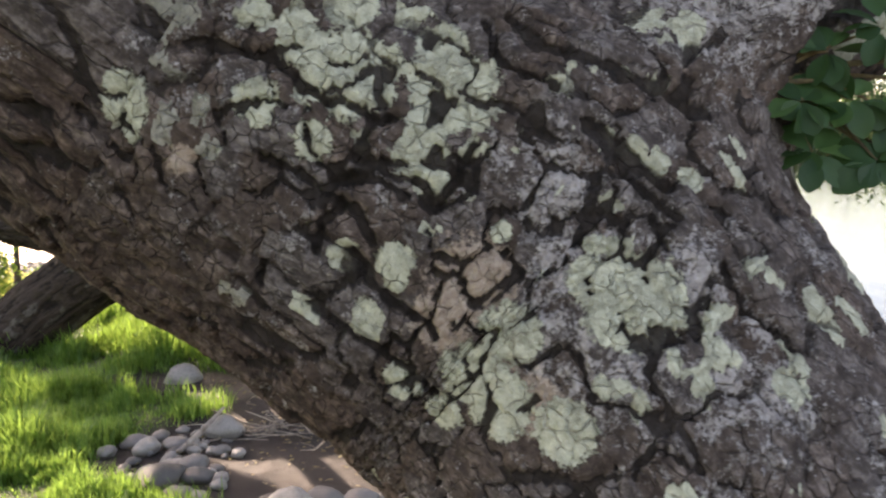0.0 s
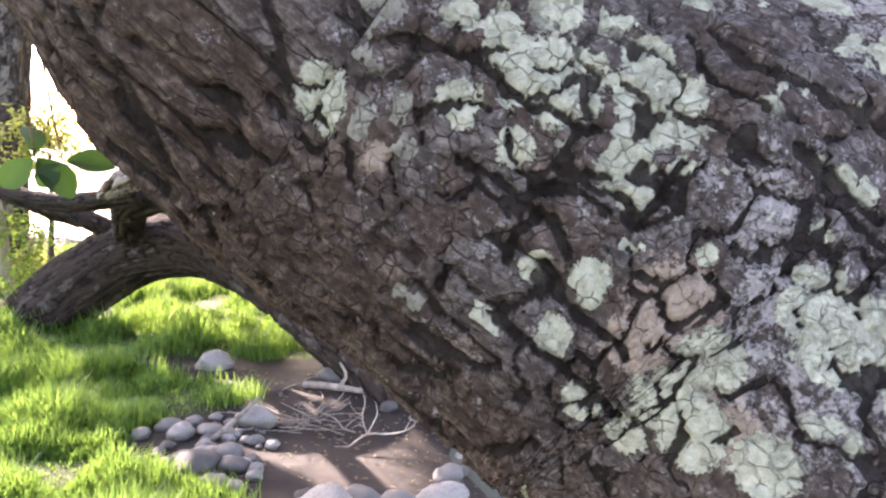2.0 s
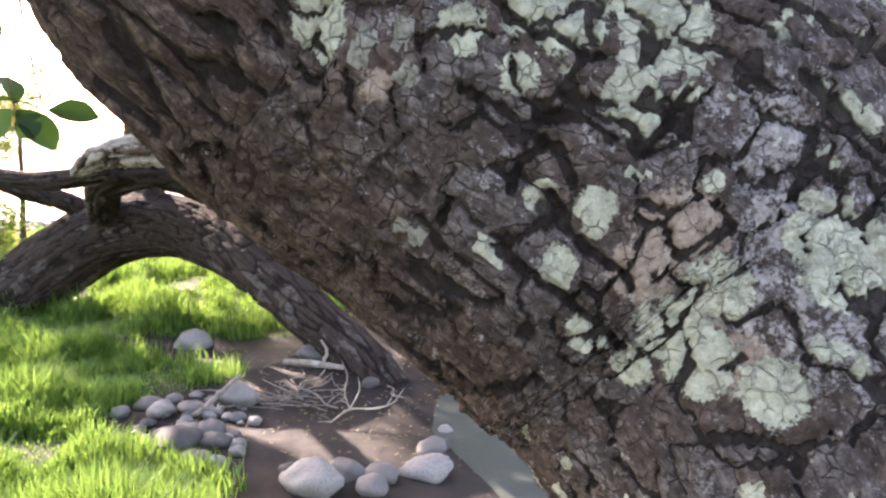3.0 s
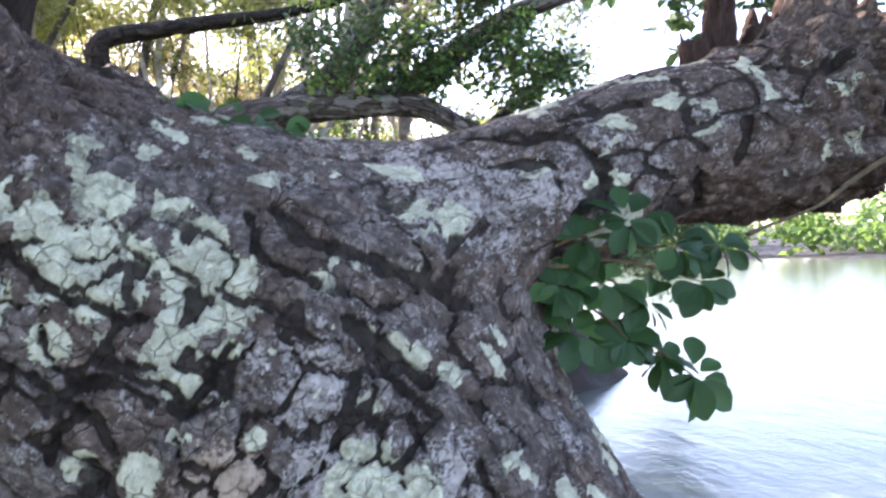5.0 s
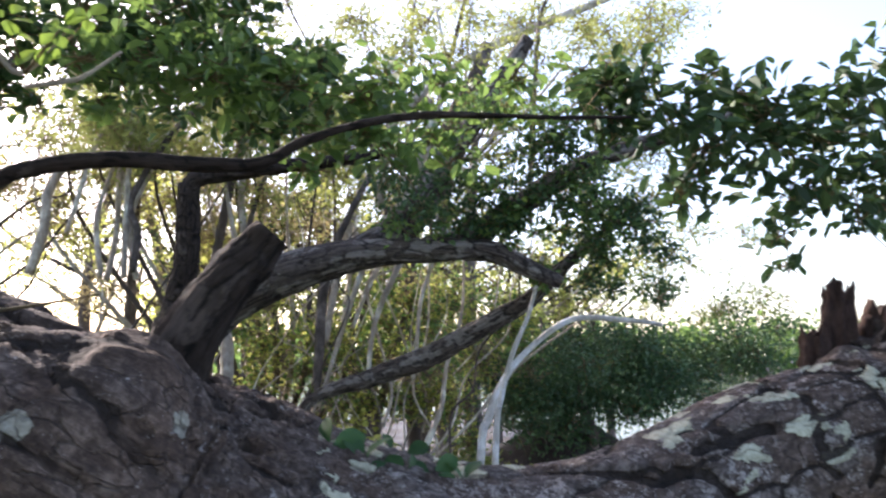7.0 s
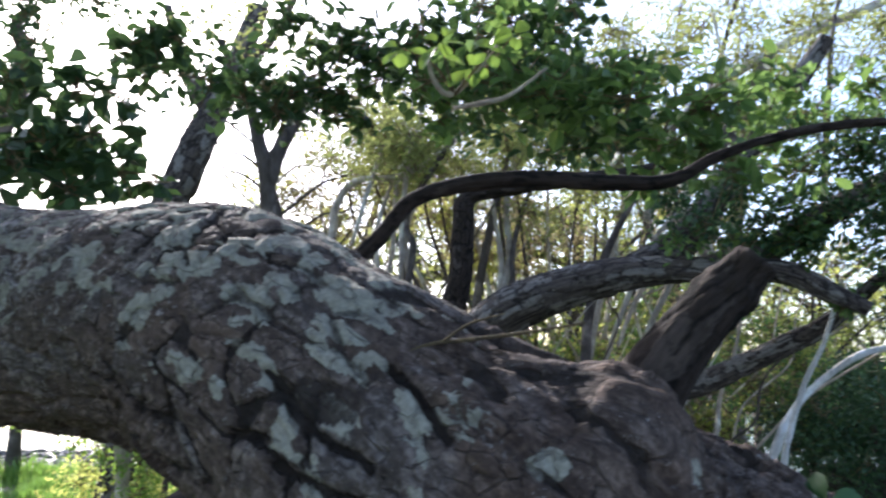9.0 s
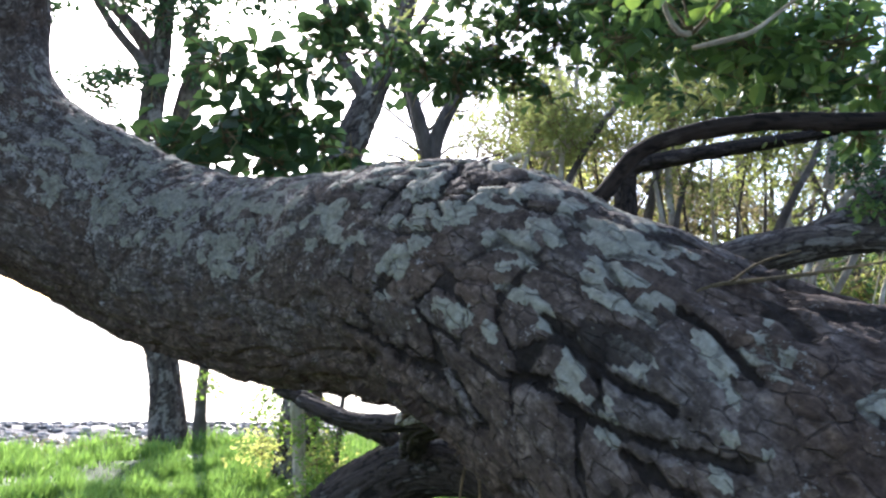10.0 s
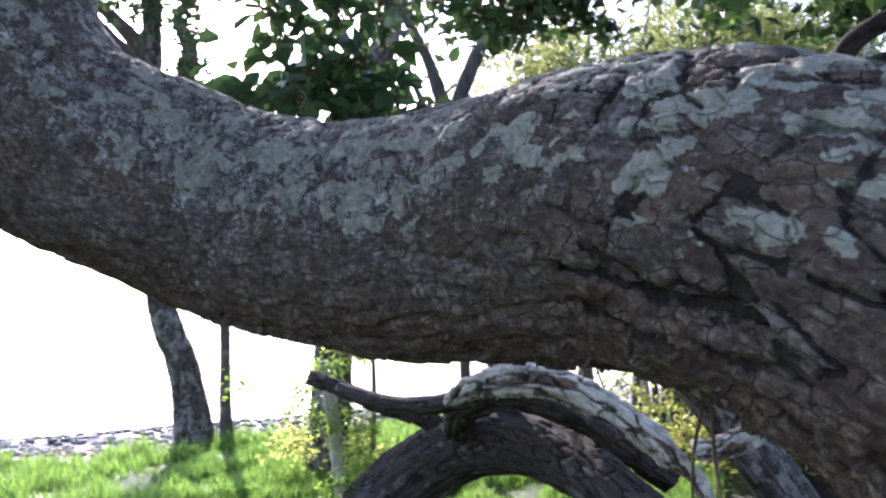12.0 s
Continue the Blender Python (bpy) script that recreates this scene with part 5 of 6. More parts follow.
crown(yellow, thicken([(-0.69, 7.97, 1.83, 0.39), (-0.07, 7.88, 1.79, 0.455), (0.75, 7.98, 2.23, 0.52), (1.23, 8.05, 2.27, 0.481), (0.42, 7.83, 1.66, 0.39), (1.42, 7.94, 1.62, 0.403), (-1.08, 7.98, 2.18, 0.286), (-0.72, 7.75, 1.39, 0.273), (0.68, 7.55, 1.27, 0.325), (0.13, 7.64, 1.24, 0.325), (1.84, 8.12, 1.96, 0.364), (1.12, 7.63, 1.19, 0.338)], 2, 21), YELLOW_LEAF, 0.058, 0.5, 4.5, 21, 0.005)
crown(yellow, thicken([(-0.69, 7.97, 1.83, 0.39), (-0.07, 7.88, 1.79, 0.455), (0.75, 7.98, 2.23, 0.52), (1.23, 8.05, 2.27, 0.481), (0.42, 7.83, 1.66, 0.39), (1.42, 7.94, 1.62, 0.403), (-1.08, 7.98, 2.18, 0.286), (-0.72, 7.75, 1.39, 0.273), (0.68, 7.55, 1.27, 0.325), (0.13, 7.64, 1.24, 0.325), (1.84, 8.12, 1.96, 0.364), (1.12, 7.63, 1.19, 0.338)], 2, 35), MID_LEAF, 0.065, 0.5, 4.5, 34, 0.005)
crown(yellow, thicken([(-0.69, 7.97, 1.83, 0.39), (-0.07, 7.88, 1.79, 0.455), (0.75, 7.98, 2.23, 0.52), (1.23, 8.05, 2.27, 0.481), (0.42, 7.83, 1.66, 0.39), (1.42, 7.94, 1.62, 0.403), (-1.08, 7.98, 2.18, 0.286), (-0.72, 7.75, 1.39, 0.273), (0.68, 7.55, 1.27, 0.325), (0.13, 7.64, 1.24, 0.325), (1.84, 8.12, 1.96, 0.364), (1.12, 7.63, 1.19, 0.338)], 2, 37), BROWN_LEAF, 0.058, 0.45, 3, 36, 0.005)
low_growth = thing("undergrowth_bush", "low yellow-green undergrowth on the bank", "bush", (0.03, 7.28, 0.3))
part("stem", branch_mesh("low_stem", [(0.03, 7.28, -0.38, 0.039), (-0.04, 7.21, 0.14, 0.026), (0.1, 7.15, 0.66, 0.013)], 8, 0.06, 0.15, 76), LIMB_BARK, low_growth)
crown(low_growth, thicken([(-0.69, 7.02, 0.2, 0.325), (-0.23, 7.09, 0.46, 0.39), (0.23, 7.02, 0.53, 0.39), (0.68, 7.02, 0.59, 0.39), (-0.42, 6.96, -0.19, 0.325), (0.16, 6.89, 0.01, 0.39), (0.81, 6.89, 0.14, 0.39), (1.2, 7.28, 0.66, 0.39), (-1.01, 7.41, 0.46, 0.325), (-1.14, 7.67, 0.01, 0.39)], 2, 27), OLIVE_LEAF, 0.065, 0.5, 10, 27, 0.004)
crown(low_growth, thicken([(-0.62, 6.76, 0.53, 0.26), (-0.23, 6.76, 0.72, 0.286), (0.29, 6.76, 0.79, 0.26), (-0.95, 6.89, 0.72, 0.234)], 2, 28), YELLOW_LEAF, 0.065, 0.5, 9, 28, 0.004)
crown(low_growth, [(-1.74, 5.94, 0.98, 0.17), (-1.46, 6.03, 1.1, 0.17), (-1.24, 6.12, 0.97, 0.17), (-1.0, 6.2, 1.03, 0.17), (-0.77, 6.29, 0.86, 0.17), (-1.09, 6.19, 0.74, 0.17), (-1.4, 6.08, 0.81, 0.17), (-0.63, 6.36, 0.69, 0.17), (-0.84, 6.25, 1.06, 0.17), (-1.68, 5.98, 0.76, 0.17)], YELLOW_LEAF, 0.05, 0.5, 9, 38, 0.004)
rt = random.Random(91)
for k in range(26):
    x, y, z = rt.uniform(-2.2, 1.0), rt.uniform(6.0, 8.0), rt.uniform(0.3, 1.2)
    pts, dx, dy = [], rt.uniform(-0.12, 0.22), rt.uniform(-0.1, 0.1)
    rad = rt.uniform(0.006, 0.015)
    for i in range(rt.randrange(6, 10)):
        pts.append((x, y, z, max(0.003, rad * (1 - 0.09 * i))))
        dx, dy = 0.5 * dx + rt.uniform(-0.2, 0.24), 0.5 * dy + rt.uniform(-0.12, 0.12)
        x, y, z = x + 1.3 * dx, y + dy, z + 1.3 * rt.uniform(0.14, 0.4)
    # three in four thin stems carry the painted sun colour
    part("stem", branch_mesh("thin_stem", pts, 6, 0.05, 0.2, 500 + k), PALE_SUNLIT_BARK if k % 4 else GREY_RUGGED, thick)
brown = thing("twiggy_shrub", "twiggy half-bare shrub with brownish leaves", "shrub", (-2.05, 8.7, 0))
part("stem", branch_mesh("brown_stem", [(-2.05, 8.71, -0.54, 0.078), (-2.18, 8.71, 1.44, 0.065), (-2.18, 8.71, 3.39, 0.039)], 8, 0.06, 0.15, 73), LIMB_BARK, brown)
crown(brown, thicken([(-2.95, 8.76, 3.82, 0.546), (-2.35, 8.71, 3.49, 0.546), (-3.09, 8.85, 3.02, 0.494), (-1.45, 8.61, 3.14, 0.494), (-0.91, 8.55, 2.93, 0.429), (-1.84, 8.59, 3.96, 0.494), (-2.5, 8.66, 4.22, 0.494), (-1.01, 8.52, 3.56, 0.494)], 3, 22), BROWN_LEAF, 0.058, 0.4, 6, 22, 0.007)
crown(brown, thicken([(-3.71, 8.94, 4.44, 0.39), (-3.23, 8.92, 4.05, 0.39), (-2.75, 8.87, 3.78, 0.39), (-2.26, 8.83, 3.5, 0.39), (-3.31, 9, 3.36, 0.39), (-2.83, 8.94, 3.04, 0.39), (-2.25, 8.76, 4.19, 0.39), (-1.78, 8.78, 3.3, 0.39), (-3.88, 9.11, 2.96, 0.39), (-3.97, 9.05, 3.76, 0.39), (-3.39, 9.06, 2.75, 0.39), (-1.41, 8.76, 2.85, 0.39), (-1.95, 8.74, 3.93, 0.39)], 2, 32), YELLOW_LEAF, 0.065, 0.4, 5, 32, 0.006)
olive = thing("wood_tree", "dense olive-green tree with thin bare stems behind the trunk", "tree", (-1.5, 8.3, 0), "trees of the wood")
for k in range(14):
    ox, oz = -2.9 + 0.26 * k, 3.0 + 0.6 * ((k * 7) % 5) / 5
    part("limb" if k else "trunk", branch_mesh("olive_stem", [(-1.5 + 0.04 * k, 8.3, -0.05, 0.05 if k == 0 else 0.02), (-1.65 + 0.13 * k, 8.25, 1.4, 0.035), (ox, 8.05 + 0.03 * k, oz, 0.016), (ox + 0.2 * math.sin(k * 2.1), 7.95, oz + 1.1, 0.006)], 7, 0.06, 0.18, 700 + k), GREY_RUGGED if k % 3 else PALE_SUNLIT_BARK, olive)
crown(olive, thicken([(-2.65, 7.81, 4.35, 0.39), (-1.97, 7.89, 4.54, 0.416), (-1.17, 8.14, 4.14, 0.416), (-0.39, 8.09, 4.34, 0.442), (0.24, 8.01, 4.47, 0.416), (-1.15, 8.06, 4.62, 0.442), (-0.32, 7.98, 4.74, 0.442), (0.17, 8.12, 4.17, 0.39), (-0.62, 8.28, 3.84, 0.312), (-2.28, 8.03, 3.97, 0.286), (0.8, 7.71, 5.08, 0.39), (-1.79, 8.11, 4.04, 0.286)], 2, 52), OLIVE_LEAF, 0.072, 0.42, 5, 52, 0.006)
tall = thing("wood_tree", "tall airy tree with olive leaves and pale bare branches", "tree", (1.0, 9.6, 0), "trees of the wood")
part("trunk", branch_mesh("tall_trunk", [(1.0, 9.6, -0.1, 0.09), (0.9, 9.5, 2.4, 0.075), (1.1, 9.4, 4.2, 0.05), (1.6, 9.3, 6.4, 0.02)], 9, 0.1, 0.12, 760), GREY_RUGGED, tall)
TALL = [(-0.68, 9.2, 6.0), (0.24, 9.3, 5.8), (0.92, 9.4, 6.15), (1.62, 9.3, 5.95), (2.43, 9.2, 6.1), (3.23, 9.3, 6.0), (3.9, 9.4, 5.8), (0.74, 9.2, 5.4), (-0.1, 9.3, 5.45), (2.1, 9.3, 5.3), (3.43, 9.2, 5.35), (4.05, 9.3, 6.25), (-1.32, 9.3, 5.9)]
for k, (x, y, z) in enumerate(TALL):
    part("limb", branch_mesh("tall_limb", [(0.95, 9.5, 2.6 + 0.15 * k, 0.03), (0.6 * x + 0.45 + 0.12 * math.sin(k * 2.3), 9.4, 0.55 * z + 1.4, 0.022), (x, y, z, 0.012), (x + 0.25 * math.sin(k), y - 0.2, z + 0.5, 0.004)], 7, 0.08, 0.16, 761 + k), PALE_SUNLIT_BARK if k % 2 else GREY_RUGGED, tall)
crown(tall, thicken([(x, y, z, 0.42) for x, y, z in TALL], 2, 54), OLIVE_LEAF, 0.07, 0.42, 5, 54, 0.006)
bare = thing("bare_tree", "small leafless tree with thin crooked grey branches", "tree", (-3.3, 7.9, 0))
BARE = [[(-3.3, 7.9, -0.05, 0.06), (-3.28, 7.9, 1.6, 0.055), (-3.33, 7.9, 2.85, 0.05), (-3.57, 7.9, 3.62, 0.04), (-3.8, 7.9, 4.23, 0.03), (-4.04, 7.9, 4.93, 0.012)]]
rt = random.Random(97)
for k in range(15):
    t = 0.3 + 0.68 * k / 15
    root = (-3.3 - 0.5 * smooth(0.55, 1.0, t), 7.9, 1.0 + 3.3 * t)
    side = -1 if k % 2 else 1
    reach = rt.uniform(0.6, 1.3)
    BARE.append([(*root, 0.018), (root[0] + side * reach * 0.35, 7.8, root[2] + reach * 0.25, 0.014), (root[0] + side * reach * 0.65, 7.75, root[2] + reach * rt.uniform(0.3, 0.7), 0.009), (root[0] + side * reach * rt.uniform(0.7, 1.1), 7.7, root[2] + reach * rt.uniform(0.6, 1.2), 0.003)])
for k, line in enumerate(BARE):
    part("limb" if k else "trunk", branch_mesh("bare_limb", line, 7, 0.06, 0.2, 780 + k), PALE_SUNLIT_BARK if k % 3 == 2 else GREY_RUGGED, bare)
crown(bare, [(-3.68, 7.8, 4.6, 0.3), (-2.95, 7.7, 4.2, 0.3), (-3.1, 7.8, 3.8, 0.26), (-4.2, 7.8, 4.4, 0.3)], OLIVE_LEAF, 0.055, 0.4, 3, 55, 0.004)
bush = thing("dark_bush", "low rounded dark green bush on the bank", "bush", (2.8, 8.3, 0.8))
part("stem", branch_mesh("bush_stem", [(2.75, 8.55, 0.4, 0.05), (2.8, 8.3, 0.8, 0.05), (2.7, 8.3, 1.1, 0.04), (2.6, 8.2, 1.4, 0.02)], 8, 0.06, 0.15, 74), LIMB_BARK, bush)
crown(bush, thicken([(2.23, 8.31, 1.34, 0.55), (2.85, 8.21, 1.43, 0.55), (3.33, 8.15, 1.29, 0.49), (2.44, 8.01, 0.98, 0.54), (1.81, 7.88, 1.14, 0.41), (3.85, 8.57, 1.45, 0.39)], 2, 23), DARK_LEAF, 0.055, 0.5, 10, 23, 0.005)
crown(bush, thicken([(2.25, 8.92, 1.38, 0.5), (2.6, 8.91, 1.64, 0.5), (3.09, 8.93, 1.74, 0.5), (3.58, 8.96, 1.77, 0.5), (4.2, 9.02, 1.75, 0.5), (2.69, 8.99, 1.16, 0.5), (3.3, 9.02, 1.26, 0.5), (3.92, 9.06, 1.3, 0.5), (4.58, 9.06, 1.65, 0.5), (5.14, 9.11, 1.57, 0.5)], 2, 30), DARK_LEAF, 0.06, 0.5, 11, 30, 0.005)
left_bush = thing("leafy_shrub", "pale sunlit shrub beside the arched limb", "shrub", (-4.1, 7.2, 0))
part("stem", branch_mesh("left_stem", [(-4.1, 7.3, -0.02, 0.03), (-4.0, 7.2, 0.8, 0.025), (-3.95, 7.1, 1.7, 0.012)], 8, 0.06, 0.15, 75), LIMB_BARK, left_bush)
crown(left_bush, thicken([(-4.1, 7.05, 1.63, 0.2), (-3.8, 7.06, 1.69, 0.25), (-4.14, 7.01, 1.33, 0.2), (-3.69, 7.02, 1.39, 0.2), (-4.29, 7.39, 0.36, 0.33), (-4.39, 7.35, 0.03, 0.27), (-3.97, 7.08, 0.24, 0.21), (-4.76, 7.95, 0.86, 0.17)], 3, 24), YELLOW_LEAF, 0.06, 0.45, 8, 24, 0.005)

# ---- shore trees on the far side of the grass ----
shore = thing("shore_tree", "dark twin-stemmed tree at the edge of the grass", "tree", (-7.15, 8.7, 0))
part("trunk", bark_mesh("shore_a", [(-7.16, 8.75, -0.41, 0.377), (-7.21, 8.68, 0.12, 0.272), (-7.26, 8.6, 0.71, 0.211), (-7.33, 8.53, 1.16, 0.196), (-7.5, 8.4, 1.76, 0.181), (-7.57, 8.29, 2.65, 0.151), (-7.64, 8.17, 3.55, 0.136)] + [(-7.5, 8.21, 3.78, 0.166), (-7.54, 8.14, 4.31, 0.151), (-7.47, 8.12, 4.84, 0.136), (-7.43, 8.08, 5.44, 0.121), (-7.36, 8.03, 6.27, 0.091)], 0.03, 0.1, 0.014, 81, plain=True), GREY_RUGGED, shore)
part("limb", branch_mesh("shore_b", [(-6.72, 8.69, -0.14, 0.104), (-6.72, 8.62, 0.6, 0.074), (-6.69, 8.58, 1.19, 0.067), (-6.65, 8.51, 2.08, 0.059)], 12, 0.08, 0.1, 82), LIMB_BARK, shore)
part("limb", branch_mesh("shore_c", [(-7.49, 8.13, 4.68, 0.075), (-7.71, 8.0, 5.05, 0.068), (-8.06, 7.81, 5.49, 0.06), (-8.41, 7.61, 6.08, 0.045)], 10, 0.08, 0.12, 59), LIMB_BARK, shore)
part("limb", branch_mesh("shore_d", [(-7.55, 8.35, 2.8, 0.14)] + [(-7.96, 8.5, 3.74, 0.136), (-7.83, 8.44, 4.5, 0.151), (-7.81, 8.36, 5.17, 0.121), (-8.15, 8.2, 5.67, 0.091), (-8.6, 8.02, 6.1, 0.068)], 10, 0.08, 0.12, 60), LIMB_BARK, shore)
part("limb", branch_mesh("shore_e", [(-7.5, 8.4, 3.0, 0.12)] + [(-7.53, 8.6, 3.92, 0.106), (-7.33, 8.56, 4.68, 0.136), (-7.2, 8.53, 5.21, 0.106), (-7.32, 8.44, 5.65, 0.075), (-7.07, 8.48, 5.89, 0.06)], 10, 0.08, 0.12, 61), LIMB_BARK, shore)
crown(shore, thicken([(-7.3, 7.69, 5.51, 0.44), (-7.57, 7.66, 4.7, 0.29), (-7.97, 7.5, 4.54, 0.29), (-6.76, 7.92, 5.53, 0.36), (-8.7, 7.11, 5.38, 0.36), (-6.23, 8.1, 5.98, 0.44), (-7.36, 7.61, 6.08, 0.58), (-8.23, 7.25, 5.98, 0.58)], 2, 6), DARK_LEAF, 0.09, 0.55, 9, 25, 0.012)
sap = thing("sapling", "small leafy sapling standing in the grass", "sapling", (-4.05, 6.5, 0))
part("trunk", branch_mesh("sapling_stem", [(-4.02, 6.55, -0.05, 0.055)] + [(-4.03, 6.54, 0.13, 0.057), (-4.05, 6.49, 0.54, 0.063), (-4.08, 6.44, 0.96, 0.063), (-4.11, 6.39, 1.27, 0.052)], 10, 0.05, 0.12, 83), PALE_SUNLIT_BARK, sap)
crown(sap, thicken([(-4.22, 6.15, 1.02, 0.2), (-4.13, 6.39, 1.22, 0.21), (-4.31, 6.13, 0.86, 0.15), (-3.84, 6.33, 0.83, 0.2), (-3.61, 6.02, 0.55, 0.19), (-3.43, 6.0, 0.43, 0.19), (-4.08, 6.24, 0.77, 0.15), (-3.56, 6.02, 0.74, 0.19)], 1, 26), BRIGHT_LEAF, 0.05, 0.5, 7, 26, 0.004)

# ---- belt of trees behind the thicket ----
def belt_tree(name, label, x, y, height, spreadw, material, leaf, density, seed):
    rg = random.Random(seed)
    z0 = float(ground_height(np.array([x]), np.array([y]))[0])
    ob = thing(name, label, "tree", (x, y, z0), "trees of the wood")
    top = (x + rg.uniform(-0.6, 0.6), y + rg.uniform(-0.4, 0.4), z0 + height * 0.8)
    mid = (x + rg.uniform(-0.35, 0.35), y + rg.uniform(-0.3, 0.3), z0 + height * 0.4)
    part("trunk", branch_mesh("belt_trunk", [(x, y, z0 - 0.1, 0.02 * height), (*mid, 0.015 * height), (*top, 0.006 * height)], 9, 0.12, 0.12, seed), LIMB_BARK, ob)
    clumps = [(*top, spreadw * 0.3)]
    for k in range(9):
        a = rg.uniform(0, 2 * math.pi)
        t = rg.uniform(0.25, 0.8)
        root = [p + (q - p) * min(1, max(0, (t - 0.4) / 0.4)) for p, q in zip(mid, top)] if t > 0.4 else [p + (q - p) * t / 0.4 for p, q in zip((x, y, z0), mid)]
        reach = spreadw * rg.uniform(0.5, 1.0)
        tip = (root[0] + math.cos(a) * reach, root[1] + math.sin(a) * reach * 0.6, root[2] + reach * rg.uniform(0.2, 0.9))
        bend = [(p + q) / 2 + rg.uniform(-0.15, 0.15) for p, q in zip(root, tip)]
        part("limb", branch_mesh("belt_limb", [(*root, 0.007 * height), (*bend, 0.005 * height), (*tip, 0.002 * height)], 6, 0.15, 0.15, seed + k), LIMB_BARK if k % 3 else PALE_SUNLIT_BARK, ob)
        clumps += [(*tip, spreadw * rg.uniform(0.2, 0.34)), (*bend, spreadw * rg.uniform(0.12, 0.24))]
    crown(ob, clumps, material, leaf, 0.45, density, seed, 0.008)


rs = random.Random(5)
for k in range(20):
    a = radians(16 - 37 * (k + 0.5) / 20 + rs.uniform(-1.5, 1.5))
    d = rs.uniform(10.8, 16.0)
    kind = (OLIVE_LEAF, YELLOW_LEAF, BROWN_LEAF, DARK_LEAF, OLIVE_LEAF)[k % 5]
    word = ("olive-green", "yellow-green", "brownish", "dark green", "olive-green")[k % 5]
    belt_tree("wood_tree", "slender tree with " + word + " leaves in the wood behind", -d * math.sin(a), d * math.cos(a), rs.uniform(4.2, 7.0), rs.uniform(1.4, 2.1), kind, 0.095, 4, 300 + 13 * k)

# ---- far bank ----
rng = np.random.default_rng(77)
ang = rng.uniform(-0.15, 1.15, 150)
dist = rng.uniform(64, 84, 150)
size = rng.uniform(1.6, 3.6, 150)
fx, fy = dist * np.sin(ang), dist * np.cos(ang)
fz = ground_height(fx, fy) + size * 0.7
v, f = leaf_cloud(np.stack([fx, fy, fz, size], 1), 0.75, 0.7, 6, 78)
tagged(part("far_woods", mesh_from("far_woods", v, f, smooth_faces=False), MID_LEAF), "hazy wooded bank across the lake", "woods", kind="stuff")

# ---- stones, litter and grass ----
def cobble_mesh(seed):
    bm = bmesh.new()
    bmesh.ops.create_icosphere(bm, subdivisions=3, radius=1.0)
    rs = random.Random(seed)
    ax = (rs.uniform(0.85, 1.15), rs.uniform(0.7, 0.95), rs.uniform(0.5, 0.68))
    off = Vector((seed * 3.1, seed * 1.7, 0))
    for vert in bm.verts:
        k = 1 + 0.3 * noise.noise(vert.co * 1.2 + off) + 0.1 * noise.noise(vert.co * 2.6 + off) + 0.03 * noise.noise(vert.co * 7 + off)
        vert.co = Vector([c * a for c, a in zip(vert.co, ax)]) * k
    for face in bm.faces:
        face.smooth = True
    me = bpy.data.meshes.new("cobble")
    bm.to_mesh(me)
    bm.free()
    me.materials.append(STONE)
    return me


COBBLES = [cobble_mesh(k) for k in range(7)]
PLACED = [(-1.63, 3.83, 0.066), (-1.51, 3.68, 0.072), (-1.39, 3.74, 0.062), (-1.52, 3.9, 0.055), (-1.71, 3.68, 0.06), (-1.29, 3.24, 0.104), (-1.21, 3.47, 0.068), (-1.15, 3.31, 0.072), (-1.02, 3.2, 0.041),
          (-1.16, 3.12, 0.066), (-1.13, 3.63, 0.047), (-1.04, 3.59, 0.046), (-1.2, 3.9, 0.1), (-1.3, 3.46, 0.05), (-1.4, 3.4, 0.052), (-1.36, 3.57, 0.045), (-1.09, 3.42, 0.036), (-1.27, 3.66, 0.042), (-1.07, 3.08, 0.05),
          (-0.66, 2.87, 0.118), (-0.54, 3.02, 0.074), (-0.4, 3.04, 0.074), (-0.42, 2.88, 0.07), (-0.22, 3.14, 0.096), (-0.75, 3.0, 0.062), (-0.14, 3.56, 0.046), (-1.74, 4.96, 0.135), (-1.6, 5.44, 0.085), (-0.9, 4.74, 0.13),
          (-0.13, 3.82, 0.05), (0.2, 3.2, 0.06), (-0.2, 3.42, 0.085), (-0.55, 4.3, 0.055)]
rs = random.Random(12)
spots = list(PLACED)
for k in range(60):
    x, y = rs.gauss(-1.28, 0.17), rs.gauss(3.5, 0.22)
    if x < -0.95 - abs(y - 3.4) * 0.2:
        spots.append((round(x, 2), round(y, 2), rs.uniform(0.014, 0.045)))
for k, (x, y, r) in enumerate(spots):
    ob = new("cobble", COBBLES[k % 7])
    ob.matrix_world = pose(x, y, float(ground_height(np.array([x]), np.array([y]))[0]) + r * (0.3 if y < 4.5 else 0.1), rs.uniform(-12, 12), rs.uniform(-12, 12), rs.uniform(0, 360)) @ Matrix.Scale(r, 4)
    tagged(ob, "smooth grey river stone on the mud" if x > -0.75 else "smooth pale river stone beside the grass", "stone", "river stones")


